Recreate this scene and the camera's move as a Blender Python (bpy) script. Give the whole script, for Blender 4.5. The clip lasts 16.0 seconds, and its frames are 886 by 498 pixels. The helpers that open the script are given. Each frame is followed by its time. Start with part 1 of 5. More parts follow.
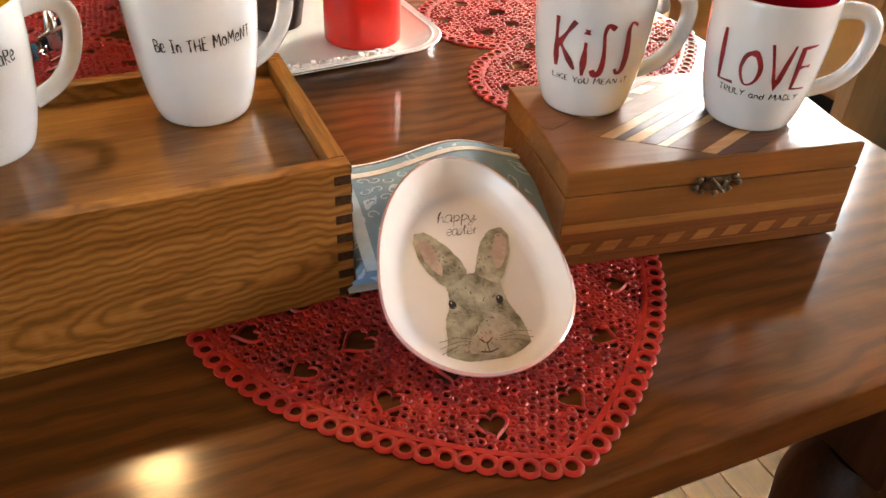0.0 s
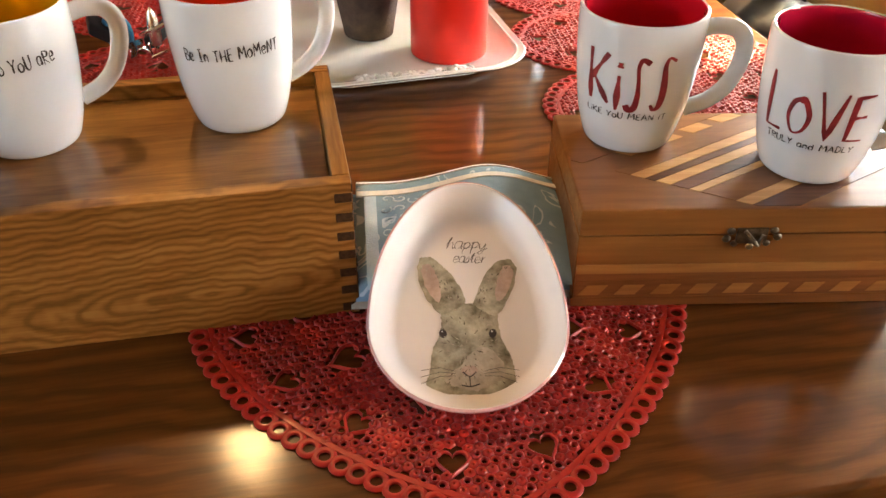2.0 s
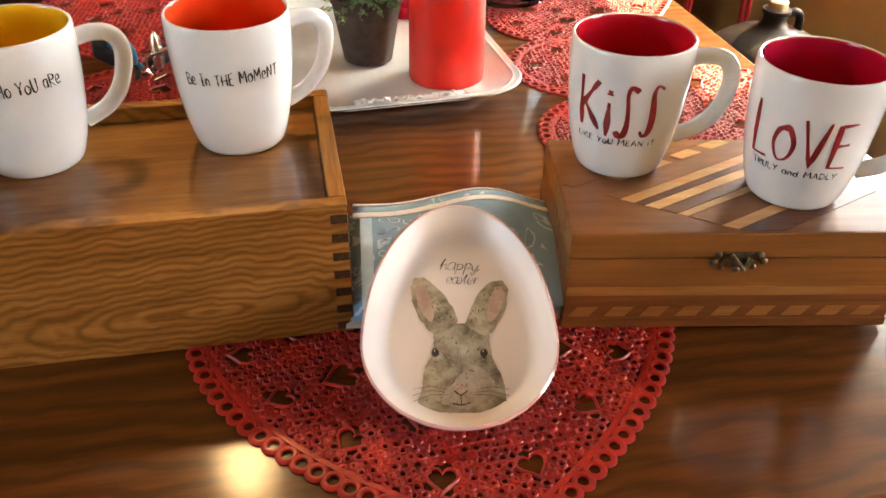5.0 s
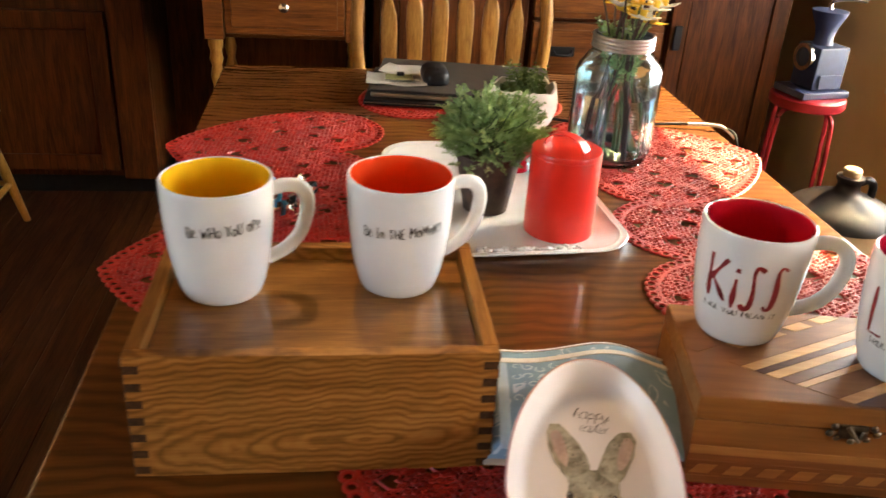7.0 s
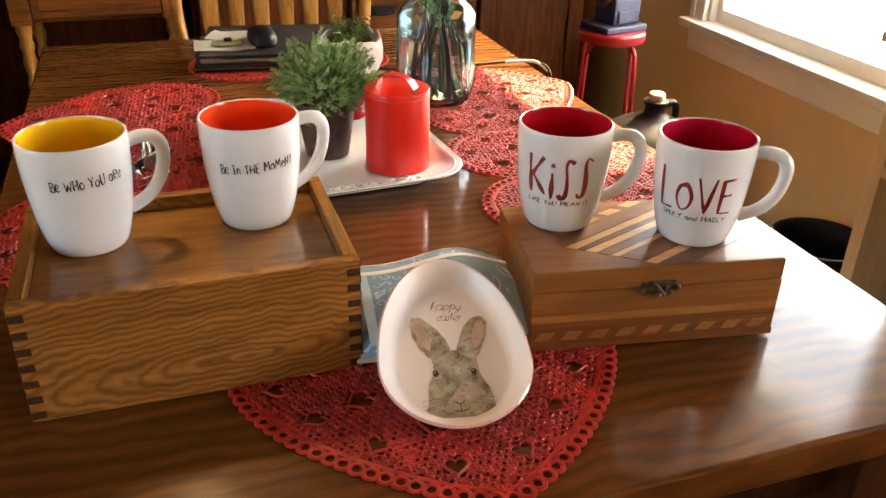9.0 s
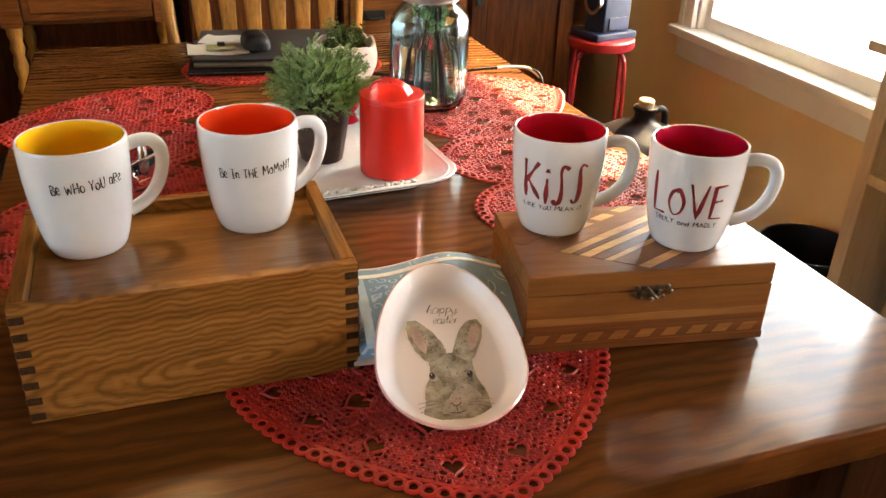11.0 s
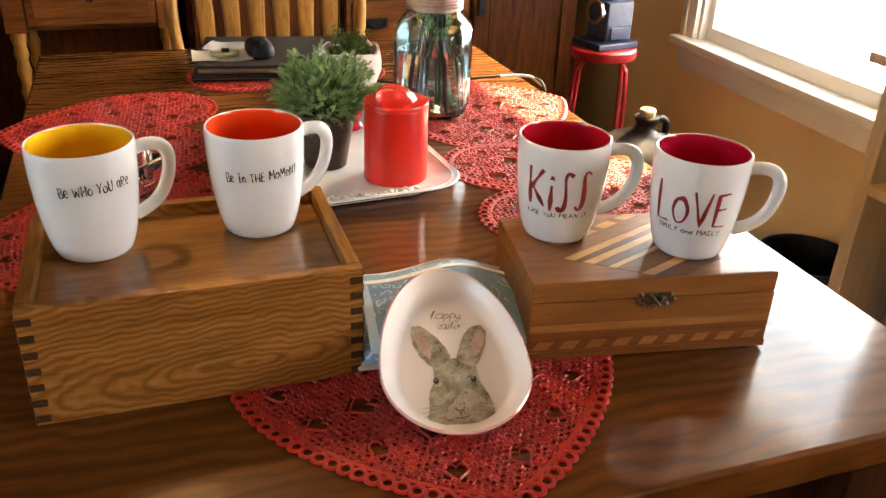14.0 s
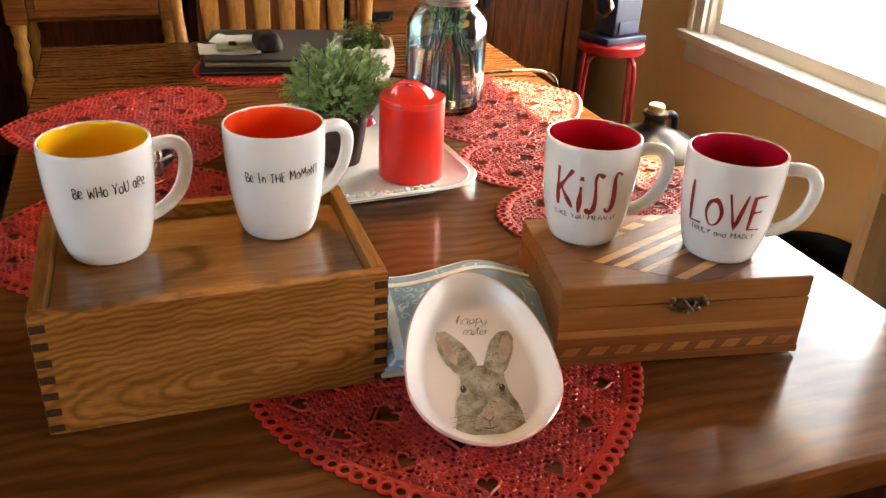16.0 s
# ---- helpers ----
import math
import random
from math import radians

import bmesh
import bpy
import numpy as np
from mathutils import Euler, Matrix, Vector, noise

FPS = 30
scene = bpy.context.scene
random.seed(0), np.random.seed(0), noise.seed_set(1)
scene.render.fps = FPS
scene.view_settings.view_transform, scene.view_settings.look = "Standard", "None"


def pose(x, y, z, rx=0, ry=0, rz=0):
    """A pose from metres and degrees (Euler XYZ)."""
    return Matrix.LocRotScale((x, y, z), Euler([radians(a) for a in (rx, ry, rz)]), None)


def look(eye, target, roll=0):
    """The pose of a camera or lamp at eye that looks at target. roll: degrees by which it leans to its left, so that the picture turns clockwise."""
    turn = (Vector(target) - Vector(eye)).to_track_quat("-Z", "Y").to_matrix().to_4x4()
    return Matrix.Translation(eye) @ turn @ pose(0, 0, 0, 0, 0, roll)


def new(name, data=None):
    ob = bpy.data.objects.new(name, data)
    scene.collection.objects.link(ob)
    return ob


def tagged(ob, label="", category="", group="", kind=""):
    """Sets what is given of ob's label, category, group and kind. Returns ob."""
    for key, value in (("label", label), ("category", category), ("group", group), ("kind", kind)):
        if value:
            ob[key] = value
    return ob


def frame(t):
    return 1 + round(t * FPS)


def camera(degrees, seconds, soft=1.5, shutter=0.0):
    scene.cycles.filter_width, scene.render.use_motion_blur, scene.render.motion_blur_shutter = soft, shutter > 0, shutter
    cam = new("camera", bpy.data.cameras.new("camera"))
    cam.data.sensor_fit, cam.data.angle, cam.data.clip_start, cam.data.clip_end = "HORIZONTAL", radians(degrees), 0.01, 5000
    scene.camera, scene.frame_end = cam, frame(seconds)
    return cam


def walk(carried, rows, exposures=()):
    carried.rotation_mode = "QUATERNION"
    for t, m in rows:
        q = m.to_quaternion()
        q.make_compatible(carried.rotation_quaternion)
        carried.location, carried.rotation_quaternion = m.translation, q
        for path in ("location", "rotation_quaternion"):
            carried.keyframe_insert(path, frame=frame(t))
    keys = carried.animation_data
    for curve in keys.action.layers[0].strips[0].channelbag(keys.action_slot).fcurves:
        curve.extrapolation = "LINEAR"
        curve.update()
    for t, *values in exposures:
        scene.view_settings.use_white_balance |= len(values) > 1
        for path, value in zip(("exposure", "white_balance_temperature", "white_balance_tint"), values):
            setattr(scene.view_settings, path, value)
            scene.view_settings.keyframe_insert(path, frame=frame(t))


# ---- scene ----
cam = camera(55.1, 16.0, shutter=0.5)
PATH = [
    (0, (-0.171, -0.236, 1.132), (0.511, 1.221, -0.056), 2.5),
    (0.5, (-0.156, -0.23, 1.137), (0.481, 1.253, -0.043), 1.1),
    (1, (-0.108, -0.252, 1.152), (0.351, 1.312, -0.007), 1.8),
    (1.5, (-0.076, -0.257, 1.147), (0.256, 1.325, -0.031), 0.6),
    (2, (-0.067, -0.253, 1.141), (0.261, 1.323, -0.046), 0.5),
    (2.5, (-0.066, -0.258, 1.143), (0.264, 1.329, -0.03), 0.9),
    (3, (-0.064, -0.261, 1.139), (0.257, 1.312, -0.055), 0.8),
    (5.5, (-0.065, -0.268, 1.156), (0.272, 1.371, 0.061), 0.9),
    (6, (-0.07, -0.282, 1.222), (0.271, 1.474, 0.329), 1.2),
    (6.3, (-0.078, -0.289, 1.213), (0.288, 1.464, 0.323), 2.3),
    (6.5, (-0.078, -0.288, 1.211), (0.296, 1.451, 0.297), 2.0),
    (7, (-0.148, -0.303, 1.198), (0.096, 1.469, 0.302), 3.5),
    (7.5, (-0.184, -0.329, 1.201), (0.138, 1.417, 0.281), 1.9),
    (8, (-0.199, -0.357, 1.2), (0.231, 1.354, 0.259), 1.2),
    (8.5, (-0.184, -0.389, 1.196), (0.355, 1.302, 0.273), 2.1),
    (9, (-0.169, -0.393, 1.195), (0.415, 1.271, 0.251), 1.4),
    (11.5, (-0.18, -0.404, 1.199), (0.447, 1.254, 0.274), 2.3),
    (12, (-0.178, -0.409, 1.199), (0.463, 1.249, 0.282), 2.4),
    (12.5, (-0.184, -0.405, 1.198), (0.436, 1.258, 0.276), 2.6),
    (13, (-0.189, -0.401, 1.199), (0.408, 1.268, 0.273), 2.3),
    (13.5, (-0.186, -0.4, 1.196), (0.43, 1.263, 0.271), 2.3),
    (14, (-0.185, -0.401, 1.198), (0.432, 1.267, 0.282), 2.5),
    (14.5, (-0.188, -0.399, 1.197), (0.434, 1.267, 0.283), 2.8),
    (15, (-0.195, -0.392, 1.197), (0.433, 1.271, 0.28), 3.2),
    (15.5, (-0.201, -0.38, 1.193), (0.423, 1.281, 0.269), 3.0),
    (16, (-0.2, -0.368, 1.193), (0.422, 1.29, 0.263), 2.8),
]
walk(cam, [(t, look(eye, target, roll)) for t, eye, target, roll in PATH], exposures=[(0.0, 2.4), (5.3, 2.42), (6.5, 2.28), (16.0, 2.32)])

# ---- light ----
SUN_EL, SUN_AZ = 41.0, 23.0      # degrees above the horizon; degrees north of east
world = bpy.data.worlds.new("sky")
scene.world = world
world.use_nodes = True
_nt = world.node_tree
_sky = _nt.nodes.new("ShaderNodeTexSky")
_sky.sky_type = "NISHITA"
_sky.sun_disc = False
_sky.sun_elevation = radians(SUN_EL)
_sky.sun_rotation = radians(90 - SUN_AZ)
_bg = _nt.nodes["Background"]
_bg.inputs["Strength"].default_value = 0.05
_nt.links.new(_sky.outputs[0], _bg.inputs[0])


def lamp(name, kind, m, energy, color, **kw):
    d = bpy.data.lights.new(name, kind)
    d.energy, d.color = energy, color
    for k, v in kw.items():
        if k == "angle":
            d.angle = v
        elif k == "size":
            d.shape, d.size, d.size_y = "RECTANGLE", v[0], v[1]
        elif k == "spread":
            d.spread = v
        elif k == "cone":
            d.spot_size, d.spot_blend = v, 0.7
        elif k == "radius":
            d.shadow_soft_size = v
    ob = new(name, d)
    ob.matrix_world = m
    return ob


_e, _a = radians(SUN_EL), radians(SUN_AZ)
sun_from = Vector((math.cos(_e) * math.cos(_a), math.cos(_e) * math.sin(_a), math.sin(_e)))
lamp("sun", "SUN", look(sun_from * 20, (0, 0, 0)), 11.0, (1.0, 0.78, 0.42), angle=radians(0.6))
# daylight in the east window's opening
lamp("window_daylight", "AREA", look((1.66, 1.5, 1.28), (0.0, 1.25, 0.6)), 3.4, (0.92, 0.97, 1.0), size=(0.95, 1.3))
# added fill from the right front, in the opening of an unseen window
lamp("right_front_fill", "AREA", look((1.66, -0.55, 1.25), (-0.1, 0.3, 0.8)), 1.25, (0.95, 0.97, 1.0), size=(0.5, 0.5))
# added cool fill on the mugs' left sides; no west window is known
lamp("west_fill", "AREA", look((-1.85, -0.25, 1.06), (0.0, 0.35, 0.84)), 0.55, (0.68, 0.86, 1.0), size=(0.9, 0.8), spread=radians(70))
# the reflector bulb of the pendant over the table
lamp("pendant_bulb", "SPOT", look((-0.2, 0.86, 1.60), (0.11, 0.04, 0.75)), 3.5, (1.0, 0.58, 0.25), radius=0.028, cone=radians(42))

# ---- materials ----
def base_material(name, rough=0.5, metal=0.0, spec=0.5, coat=0.0, coat_rough=0.1):
    m = bpy.data.materials.new(name)
    m.use_nodes = True
    b = m.node_tree.nodes["Principled BSDF"]
    b.inputs["Roughness"].default_value = rough
    b.inputs["Metallic"].default_value = metal
    b.inputs["Specular IOR Level"].default_value = spec
    b.inputs["Coat Weight"].default_value = coat
    b.inputs["Coat Roughness"].default_value = coat_rough
    return m, m.node_tree.nodes, m.node_tree.links, b


def ramp(nodes, stops):
    r = nodes.new("ShaderNodeValToRGB")
    els = r.color_ramp.elements
    while len(els) < len(stops):
        els.new(0.5)
    for el, (p, c) in zip(els, stops):
        el.position, el.color = p, (*c, 1)
    return r


def noise_node(nodes, links, vec, scale, detail=4, rough=0.55, distort=0.0):
    n = nodes.new("ShaderNodeTexNoise")
    n.inputs["Scale"].default_value, n.inputs["Detail"].default_value = scale, detail
    n.inputs["Roughness"].default_value, n.inputs["Distortion"].default_value = rough, distort
    links.new(vec, n.inputs["Vector"])
    return n


def mapped(nodes, links, scale, rot=(0, 0, 0), shift=None):
    tc, mp = nodes.new("ShaderNodeTexCoord"), nodes.new("ShaderNodeMapping")
    mp.inputs["Scale"].default_value = scale
    mp.inputs["Rotation"].default_value = [radians(a) for a in rot]
    links.new(tc.outputs["Object"], mp.inputs["Vector"])
    if shift:
        oi, mul = nodes.new("ShaderNodeObjectInfo"), nodes.new("ShaderNodeVectorMath")
        mul.operation = "SCALE"
        mul.inputs["Scale"].default_value = shift
        cmb = nodes.new("ShaderNodeCombineXYZ")
        for s in "XYZ":
            links.new(oi.outputs["Random"], cmb.inputs[s])
        links.new(cmb.outputs[0], mul.inputs[0])
        links.new(mul.outputs[0], mp.inputs["Location"])
    return mp.outputs[0]


def bump(nodes, links, b, height, strength, dist):
    bm_ = nodes.new("ShaderNodeBump")
    bm_.inputs["Strength"].default_value, bm_.inputs["Distance"].default_value = strength, dist
    links.new(height, bm_.inputs["Height"])
    links.new(bm_.outputs[0], b.inputs["Normal"])


def wood(name, dark, mid, light, along="x", grain=1.0, rough=0.35, coat=0.0, coat_rough=0.12, shift=3.0, relief=0.15, spec=0.25, figure=None, lines=0.0):
    """Oak: long streaks and pores along one axis, with arched figure where asked."""
    m, nodes, links, b = base_material(name, rough, spec=spec, coat=coat, coat_rough=coat_rough)
    k = "xyz".index(along)
    s, f, r3 = [24.0] * 3, [260.0] * 3, [9.0] * 3
    s[k], f[k], r3[k] = 2.6, 14.0, 1.8
    v1 = mapped(nodes, links, [a * grain for a in s], shift=shift)
    v2 = mapped(nodes, links, [a * grain for a in f], shift=shift)
    v3 = mapped(nodes, links, r3, shift=0.35)
    big = noise_node(nodes, links, v1, 1.5, 4, 0.6, 0.7)
    slow = noise_node(nodes, links, v1, 0.5, 2, 0.5, 0.4)
    wave = nodes.new("ShaderNodeTexWave")
    wave.wave_type, wave.rings_direction = "RINGS", along.upper()
    wave.inputs["Scale"].default_value = 4.6
    wave.inputs["Distortion"].default_value = 5.0
    wave.inputs["Detail"].default_value = 3.0
    wave.inputs["Detail Scale"].default_value = 1.3
    if figure:
        # growth rings cut at a slant: a tilted axis that comes out of the board at one place
        turn = Matrix.Rotation(radians(figure[4]), 3, "Z") @ Matrix.Rotation(radians(figure[3]), 3, "Y")
        v3 = mapped(nodes, links, (1, 1, 1), rot=(0, figure[3], figure[4]))
        v3.node.inputs["Location"].default_value = -(turn @ Vector(figure[:3]))
        wave.rings_direction = "X"
        wave.inputs["Scale"].default_value = figure[5]
        wave.inputs["Distortion"].default_value = 9.0
        wave.inputs["Detail"].default_value = 2.5
        wave.inputs["Detail Scale"].default_value = 0.55
    links.new(v3, wave.inputs["Vector"])
    fine = noise_node(nodes, links, v2, 1.0, 4, 0.65)

    def blend(x, y, amount):
        n = nodes.new("ShaderNodeMix")
        n.data_type = "FLOAT"
        n.inputs[0].default_value = amount
        links.new(x, n.inputs[2])
        links.new(y, n.inputs[3])
        return n.outputs[0]

    t = blend(blend(big.outputs[0], slow.outputs[0], 0.12), wave.outputs[1], figure[6] if figure else 0.05)
    t = blend(t, fine.outputs[0], 0.3 if figure else 0.36)
    r = ramp(nodes, [(0.36, dark), (0.5, mid), (0.64, light)])
    links.new(t, r.inputs[0])
    colour = r.outputs[0]
    if lines:
        # thin dark growth lines, broken up by the pores
        cut = nodes.new("ShaderNodeMapRange")
        cut.inputs["From Min"].default_value, cut.inputs["From Max"].default_value = 0.3, 0.08
        links.new(wave.outputs[1], cut.inputs[0])
        amount = nodes.new("ShaderNodeMath")
        amount.operation = "MULTIPLY"
        links.new(cut.outputs[0], amount.inputs[0])
        worn = nodes.new("ShaderNodeMapRange")
        worn.inputs["From Min"].default_value, worn.inputs["From Max"].default_value = 0.35, 0.6
        worn.inputs["To Max"].default_value = lines
        links.new(big.outputs[0], worn.inputs[0])
        links.new(worn.outputs[0], amount.inputs[1])
        mixer = nodes.new("ShaderNodeMix")
        mixer.data_type = "RGBA"
        links.new(amount.outputs[0], mixer.inputs[0])
        links.new(colour, mixer.inputs[6])
        mixer.inputs[7].default_value = (*[0.55 * q for q in dark], 1)
        colour = mixer.outputs[2]
    links.new(colour, b.inputs["Base Color"])
    rr = nodes.new("ShaderNodeMapRange")
    rr.inputs["From Min"].default_value, rr.inputs["From Max"].default_value = 0.3, 0.7
    rr.inputs["To Min"].default_value, rr.inputs["To Max"].default_value = rough + 0.12, rough - 0.05
    links.new(t, rr.inputs[0])
    links.new(rr.outputs[0], b.inputs["Roughness"])
    bump(nodes, links, b, t, relief, 0.002)
    if coat > 0.5:
        ripple = nodes.new("ShaderNodeBump")
        ripple.inputs["Strength"].default_value, ripple.inputs["Distance"].default_value = 0.07, 0.0012
        links.new(t, ripple.inputs["Height"])
        links.new(ripple.outputs[0], b.inputs["Coat Normal"])
    return m


def mottled(name, a, c, scale=20, rough=0.5, metal=0.0, coat=0.0, relief=0.0, fine=180, dist=0.001, spec=0.5):
    """Two close colours in soft patches, with fine grain in the relief."""
    m, nodes, links, b = base_material(name, rough, metal, spec, coat)
    v = mapped(nodes, links, (1, 1, 1), shift=5.0)
    n = noise_node(nodes, links, v, scale, 5, 0.6)
    r = ramp(nodes, [(0.3, a), (0.7, c)])
    links.new(n.outputs[0], r.inputs[0])
    links.new(r.outputs[0], b.inputs["Base Color"])
    if relief:
        f = noise_node(nodes, links, v, fine, 3)
        bump(nodes, links, b, f.outputs[0], relief, dist)
    return m


def glow(name, color, strength):
    m = bpy.data.materials.new(name)
    m.use_nodes = True
    b = m.node_tree.nodes["Principled BSDF"]
    b.inputs["Base Color"].default_value = (*color, 1)
    b.inputs["Emission Color"].default_value = (*color, 1)
    b.inputs["Emission Strength"].default_value = strength
    return m


def glass(name, color, rough=0.02, ior=1.45):
    m, nodes, links, b = base_material(name, rough)
    b.inputs["Base Color"].default_value = (*color, 1)
    b.inputs["Transmission Weight"].default_value = 1.0
    b.inputs["IOR"].default_value = ior
    return m


M_TABLE = wood("table_oak", (0.066, 0.0205, 0.0042), (0.098, 0.0315, 0.0062), (0.136, 0.0475, 0.0098), "x", 1.5, 0.36, coat=1.0, coat_rough=0.1, relief=0.18, spec=0.06, figure=(-0.1, -0.63, 0.75, 3.5, 2.0, 17.0, 0.14), lines=0.36)
M_TABLE_EDGE = wood("table_edge_oak", (0.09, 0.026, 0.004), (0.2, 0.07, 0.011), (0.3, 0.12, 0.022), "x", 1.2, 0.35, coat=0.4)
# legs and aprons: oak darkened, their backlit shade is in the colour
M_LEG = wood("shaded_turned_oak", (0.012, 0.0035, 0.001), (0.026, 0.008, 0.002), (0.045, 0.014, 0.003), "z", 1.2, 0.45, spec=0.15)
M_BOX = wood("varnished_oak", (0.14, 0.054, 0.01), (0.23, 0.096, 0.0195), (0.325, 0.148, 0.036), "x", 2.2, 0.36, coat=0.12, relief=0.1, spec=0.14, figure=(0.02, -0.0875, 0.03, 3.0, 10.0, 60.0, 0.2), lines=0.28)
M_BOX_LID = wood("varnished_oak_lid", (0.15, 0.058, 0.0105), (0.225, 0.094, 0.0185), (0.3, 0.135, 0.03), "x", 3.4, 0.3, coat=0.25, relief=0.06, spec=0.2)
M_BOX_Y = wood("varnished_oak_side", (0.13, 0.05, 0.01), (0.215, 0.09, 0.018), (0.3, 0.138, 0.032), "y", 2.0, 0.36, coat=0.12, spec=0.14)
M_ENDGRAIN = mottled("oak_end_grain", (0.024, 0.010, 0.004), (0.066, 0.028, 0.010), 300, 0.7, relief=0.2, spec=0.15)
M_CEDAR = wood("honey_cedar", (0.16, 0.06, 0.0135), (0.205, 0.081, 0.0185), (0.25, 0.105, 0.026), "x", 1.0, 0.34, coat=0.3, relief=0.03)
M_CEDAR_DARK = wood("red_cedar", (0.115, 0.037, 0.0095), (0.16, 0.054, 0.0135), (0.205, 0.076, 0.02), "x", 1.4, 0.34, coat=0.3, relief=0.04)
M_MAPLE = wood("maple_inlay", (0.42, 0.2, 0.065), (0.55, 0.29, 0.1), (0.65, 0.38, 0.15), "x", 1.4, 0.3, coat=0.4, relief=0.05)
M_WALNUT = wood("walnut_inlay", (0.06, 0.02, 0.008), (0.11, 0.04, 0.015), (0.16, 0.06, 0.025), "x", 1.4, 0.3, coat=0.4, relief=0.05)
M_CABINET = wood("reddish_oak", (0.024, 0.005, 0.0011), (0.068, 0.0172, 0.0032), (0.115, 0.032, 0.006), "z", 1.4, 0.42, coat=0.05, spec=0.15)
M_WARM_OAK = wood("warm_red_oak", (0.06, 0.016, 0.003), (0.13, 0.04, 0.0075), (0.2, 0.066, 0.014), "x", 1.4, 0.4, coat=0.1, spec=0.2)
M_CHAIR = wood("golden_oak", (0.19, 0.08, 0.012), (0.3, 0.14, 0.026), (0.4, 0.21, 0.05), "z", 2.0, 0.38, coat=0.2)
M_FLOOR = wood("floor_oak", (0.012, 0.003, 0.001), (0.034, 0.0095, 0.0022), (0.06, 0.018, 0.0045), "y", 0.8, 0.5, coat=0.0, spec=0.15)
M_SHELF = wood("pale_pine", (0.68, 0.53, 0.32), (0.78, 0.64, 0.42), (0.84, 0.71, 0.5), "z", 1.0, 0.45)
# shelf's back panel: darker than the pine, the recess's shade is in the colour
M_SHELF_SHADED = mottled("shaded_shelf_back", (0.3, 0.22, 0.15), (0.38, 0.29, 0.2), 12, 0.6)
M_WHITE = mottled("white_glaze", (0.64, 0.675, 0.71), (0.71, 0.745, 0.775), 14, 0.12, coat=0.6, relief=0.07, fine=48)
M_CREAM_PLATE = mottled("cream_glaze", (0.78, 0.76, 0.765), (0.84, 0.82, 0.825), 10, 0.3, coat=0.12)
M_PINK = mottled("pink_glaze", (0.66, 0.36, 0.37), (0.76, 0.48, 0.47), 40, 0.15, coat=0.5)
M_TRAY = mottled("ivory_glaze", (0.73, 0.76, 0.77), (0.81, 0.84, 0.85), 10, 0.15, coat=0.5)
M_YELLOW = mottled("yellow_glaze", (0.8, 0.46, 0.01), (0.87, 0.55, 0.02), 14, 0.14, coat=0.5)
M_ORANGE = mottled("red_orange_glaze", (0.72, 0.06, 0.015), (0.8, 0.09, 0.02), 14, 0.14, coat=0.5)
M_CRIMSON = mottled("crimson_glaze", (0.42, 0.006, 0.02), (0.52, 0.012, 0.03), 14, 0.14, coat=0.5)
M_WINE = mottled("wine_glaze", (0.36, 0.004, 0.03), (0.45, 0.01, 0.045), 14, 0.14, coat=0.5)
M_INK = mottled("black_ink", (0.012, 0.01, 0.01), (0.04, 0.03, 0.03), 200, 0.4)
M_RED_INK = mottled("dark_red_ink", (0.12, 0.008, 0.012), (0.33, 0.022, 0.028), 130, 0.35)
M_RED_TIN = mottled("red_enamel", (0.6, 0.012, 0.006), (0.68, 0.02, 0.01), 12, 0.32, coat=0.25, relief=0.05, fine=40)
M_LACE = mottled("red_vinyl_lace", (0.28, 0.007, 0.005), (0.44, 0.018, 0.01), 60, 0.42, coat=0.2, relief=0.3, fine=330, dist=0.001)
M_POT = mottled("brown_peat_pot", (0.035, 0.02, 0.014), (0.08, 0.048, 0.034), 60, 0.85, relief=0.5, fine=400)
M_LEAF = mottled("fern_green", (0.11, 0.21, 0.06), (0.36, 0.5, 0.2), 90, 0.5)
M_LEAF_DARK = mottled("moss_green", (0.05, 0.09, 0.015), (0.15, 0.2, 0.04), 90, 0.6)
M_STEM = mottled("stem_green", (0.05, 0.09, 0.03), (0.1, 0.15, 0.05), 60, 0.5)
M_TWIG = mottled("dark_twig", (0.03, 0.018, 0.014), (0.08, 0.04, 0.03), 90, 0.7)
M_PETAL_Y = mottled("yellow_petal", (0.75, 0.45, 0.01), (0.85, 0.6, 0.05), 60, 0.5)
M_PETAL_W = mottled("white_petal", (0.75, 0.72, 0.6), (0.85, 0.82, 0.72), 60, 0.5)
M_EGG = mottled("white_plaster", (0.66, 0.63, 0.58), (0.78, 0.76, 0.71), 40, 0.7, relief=0.4, fine=120, dist=0.002)
M_JAR = glass("blue_glass", (0.7, 0.9, 0.97), 0.03)
M_WATER = glass("water", (0.97, 0.99, 0.98), 0.0, 1.33)
M_PANE = glass("window_glass", (1, 1, 1), 0.0)
M_ZINC = mottled("grey_zinc", (0.42, 0.4, 0.38), (0.62, 0.6, 0.57), 90, 0.35, metal=0.9, relief=0.2)
M_BRASS = mottled("aged_brass", (0.06, 0.045, 0.03), (0.2, 0.16, 0.11), 220, 0.4, metal=0.9, relief=0.3, fine=500)
M_BRIGHT = mottled("bright_metal", (0.65, 0.6, 0.52), (0.8, 0.76, 0.68), 90, 0.22, metal=1.0)
M_BLACK = mottled("black_plastic", (0.006, 0.006, 0.007), (0.012, 0.012, 0.014), 60, 0.5, relief=0.05, spec=0.25)
M_LAPTOP = mottled("dark_grey_plastic", (0.022, 0.019, 0.018), (0.036, 0.031, 0.028), 40, 0.45, relief=0.05, spec=0.25)
M_SILVER = mottled("champagne_metal", (0.22, 0.16, 0.1), (0.3, 0.23, 0.15), 30, 0.45, metal=0.5)
M_PAPER = mottled("paper", (0.7, 0.69, 0.64), (0.8, 0.79, 0.75), 40, 0.7)
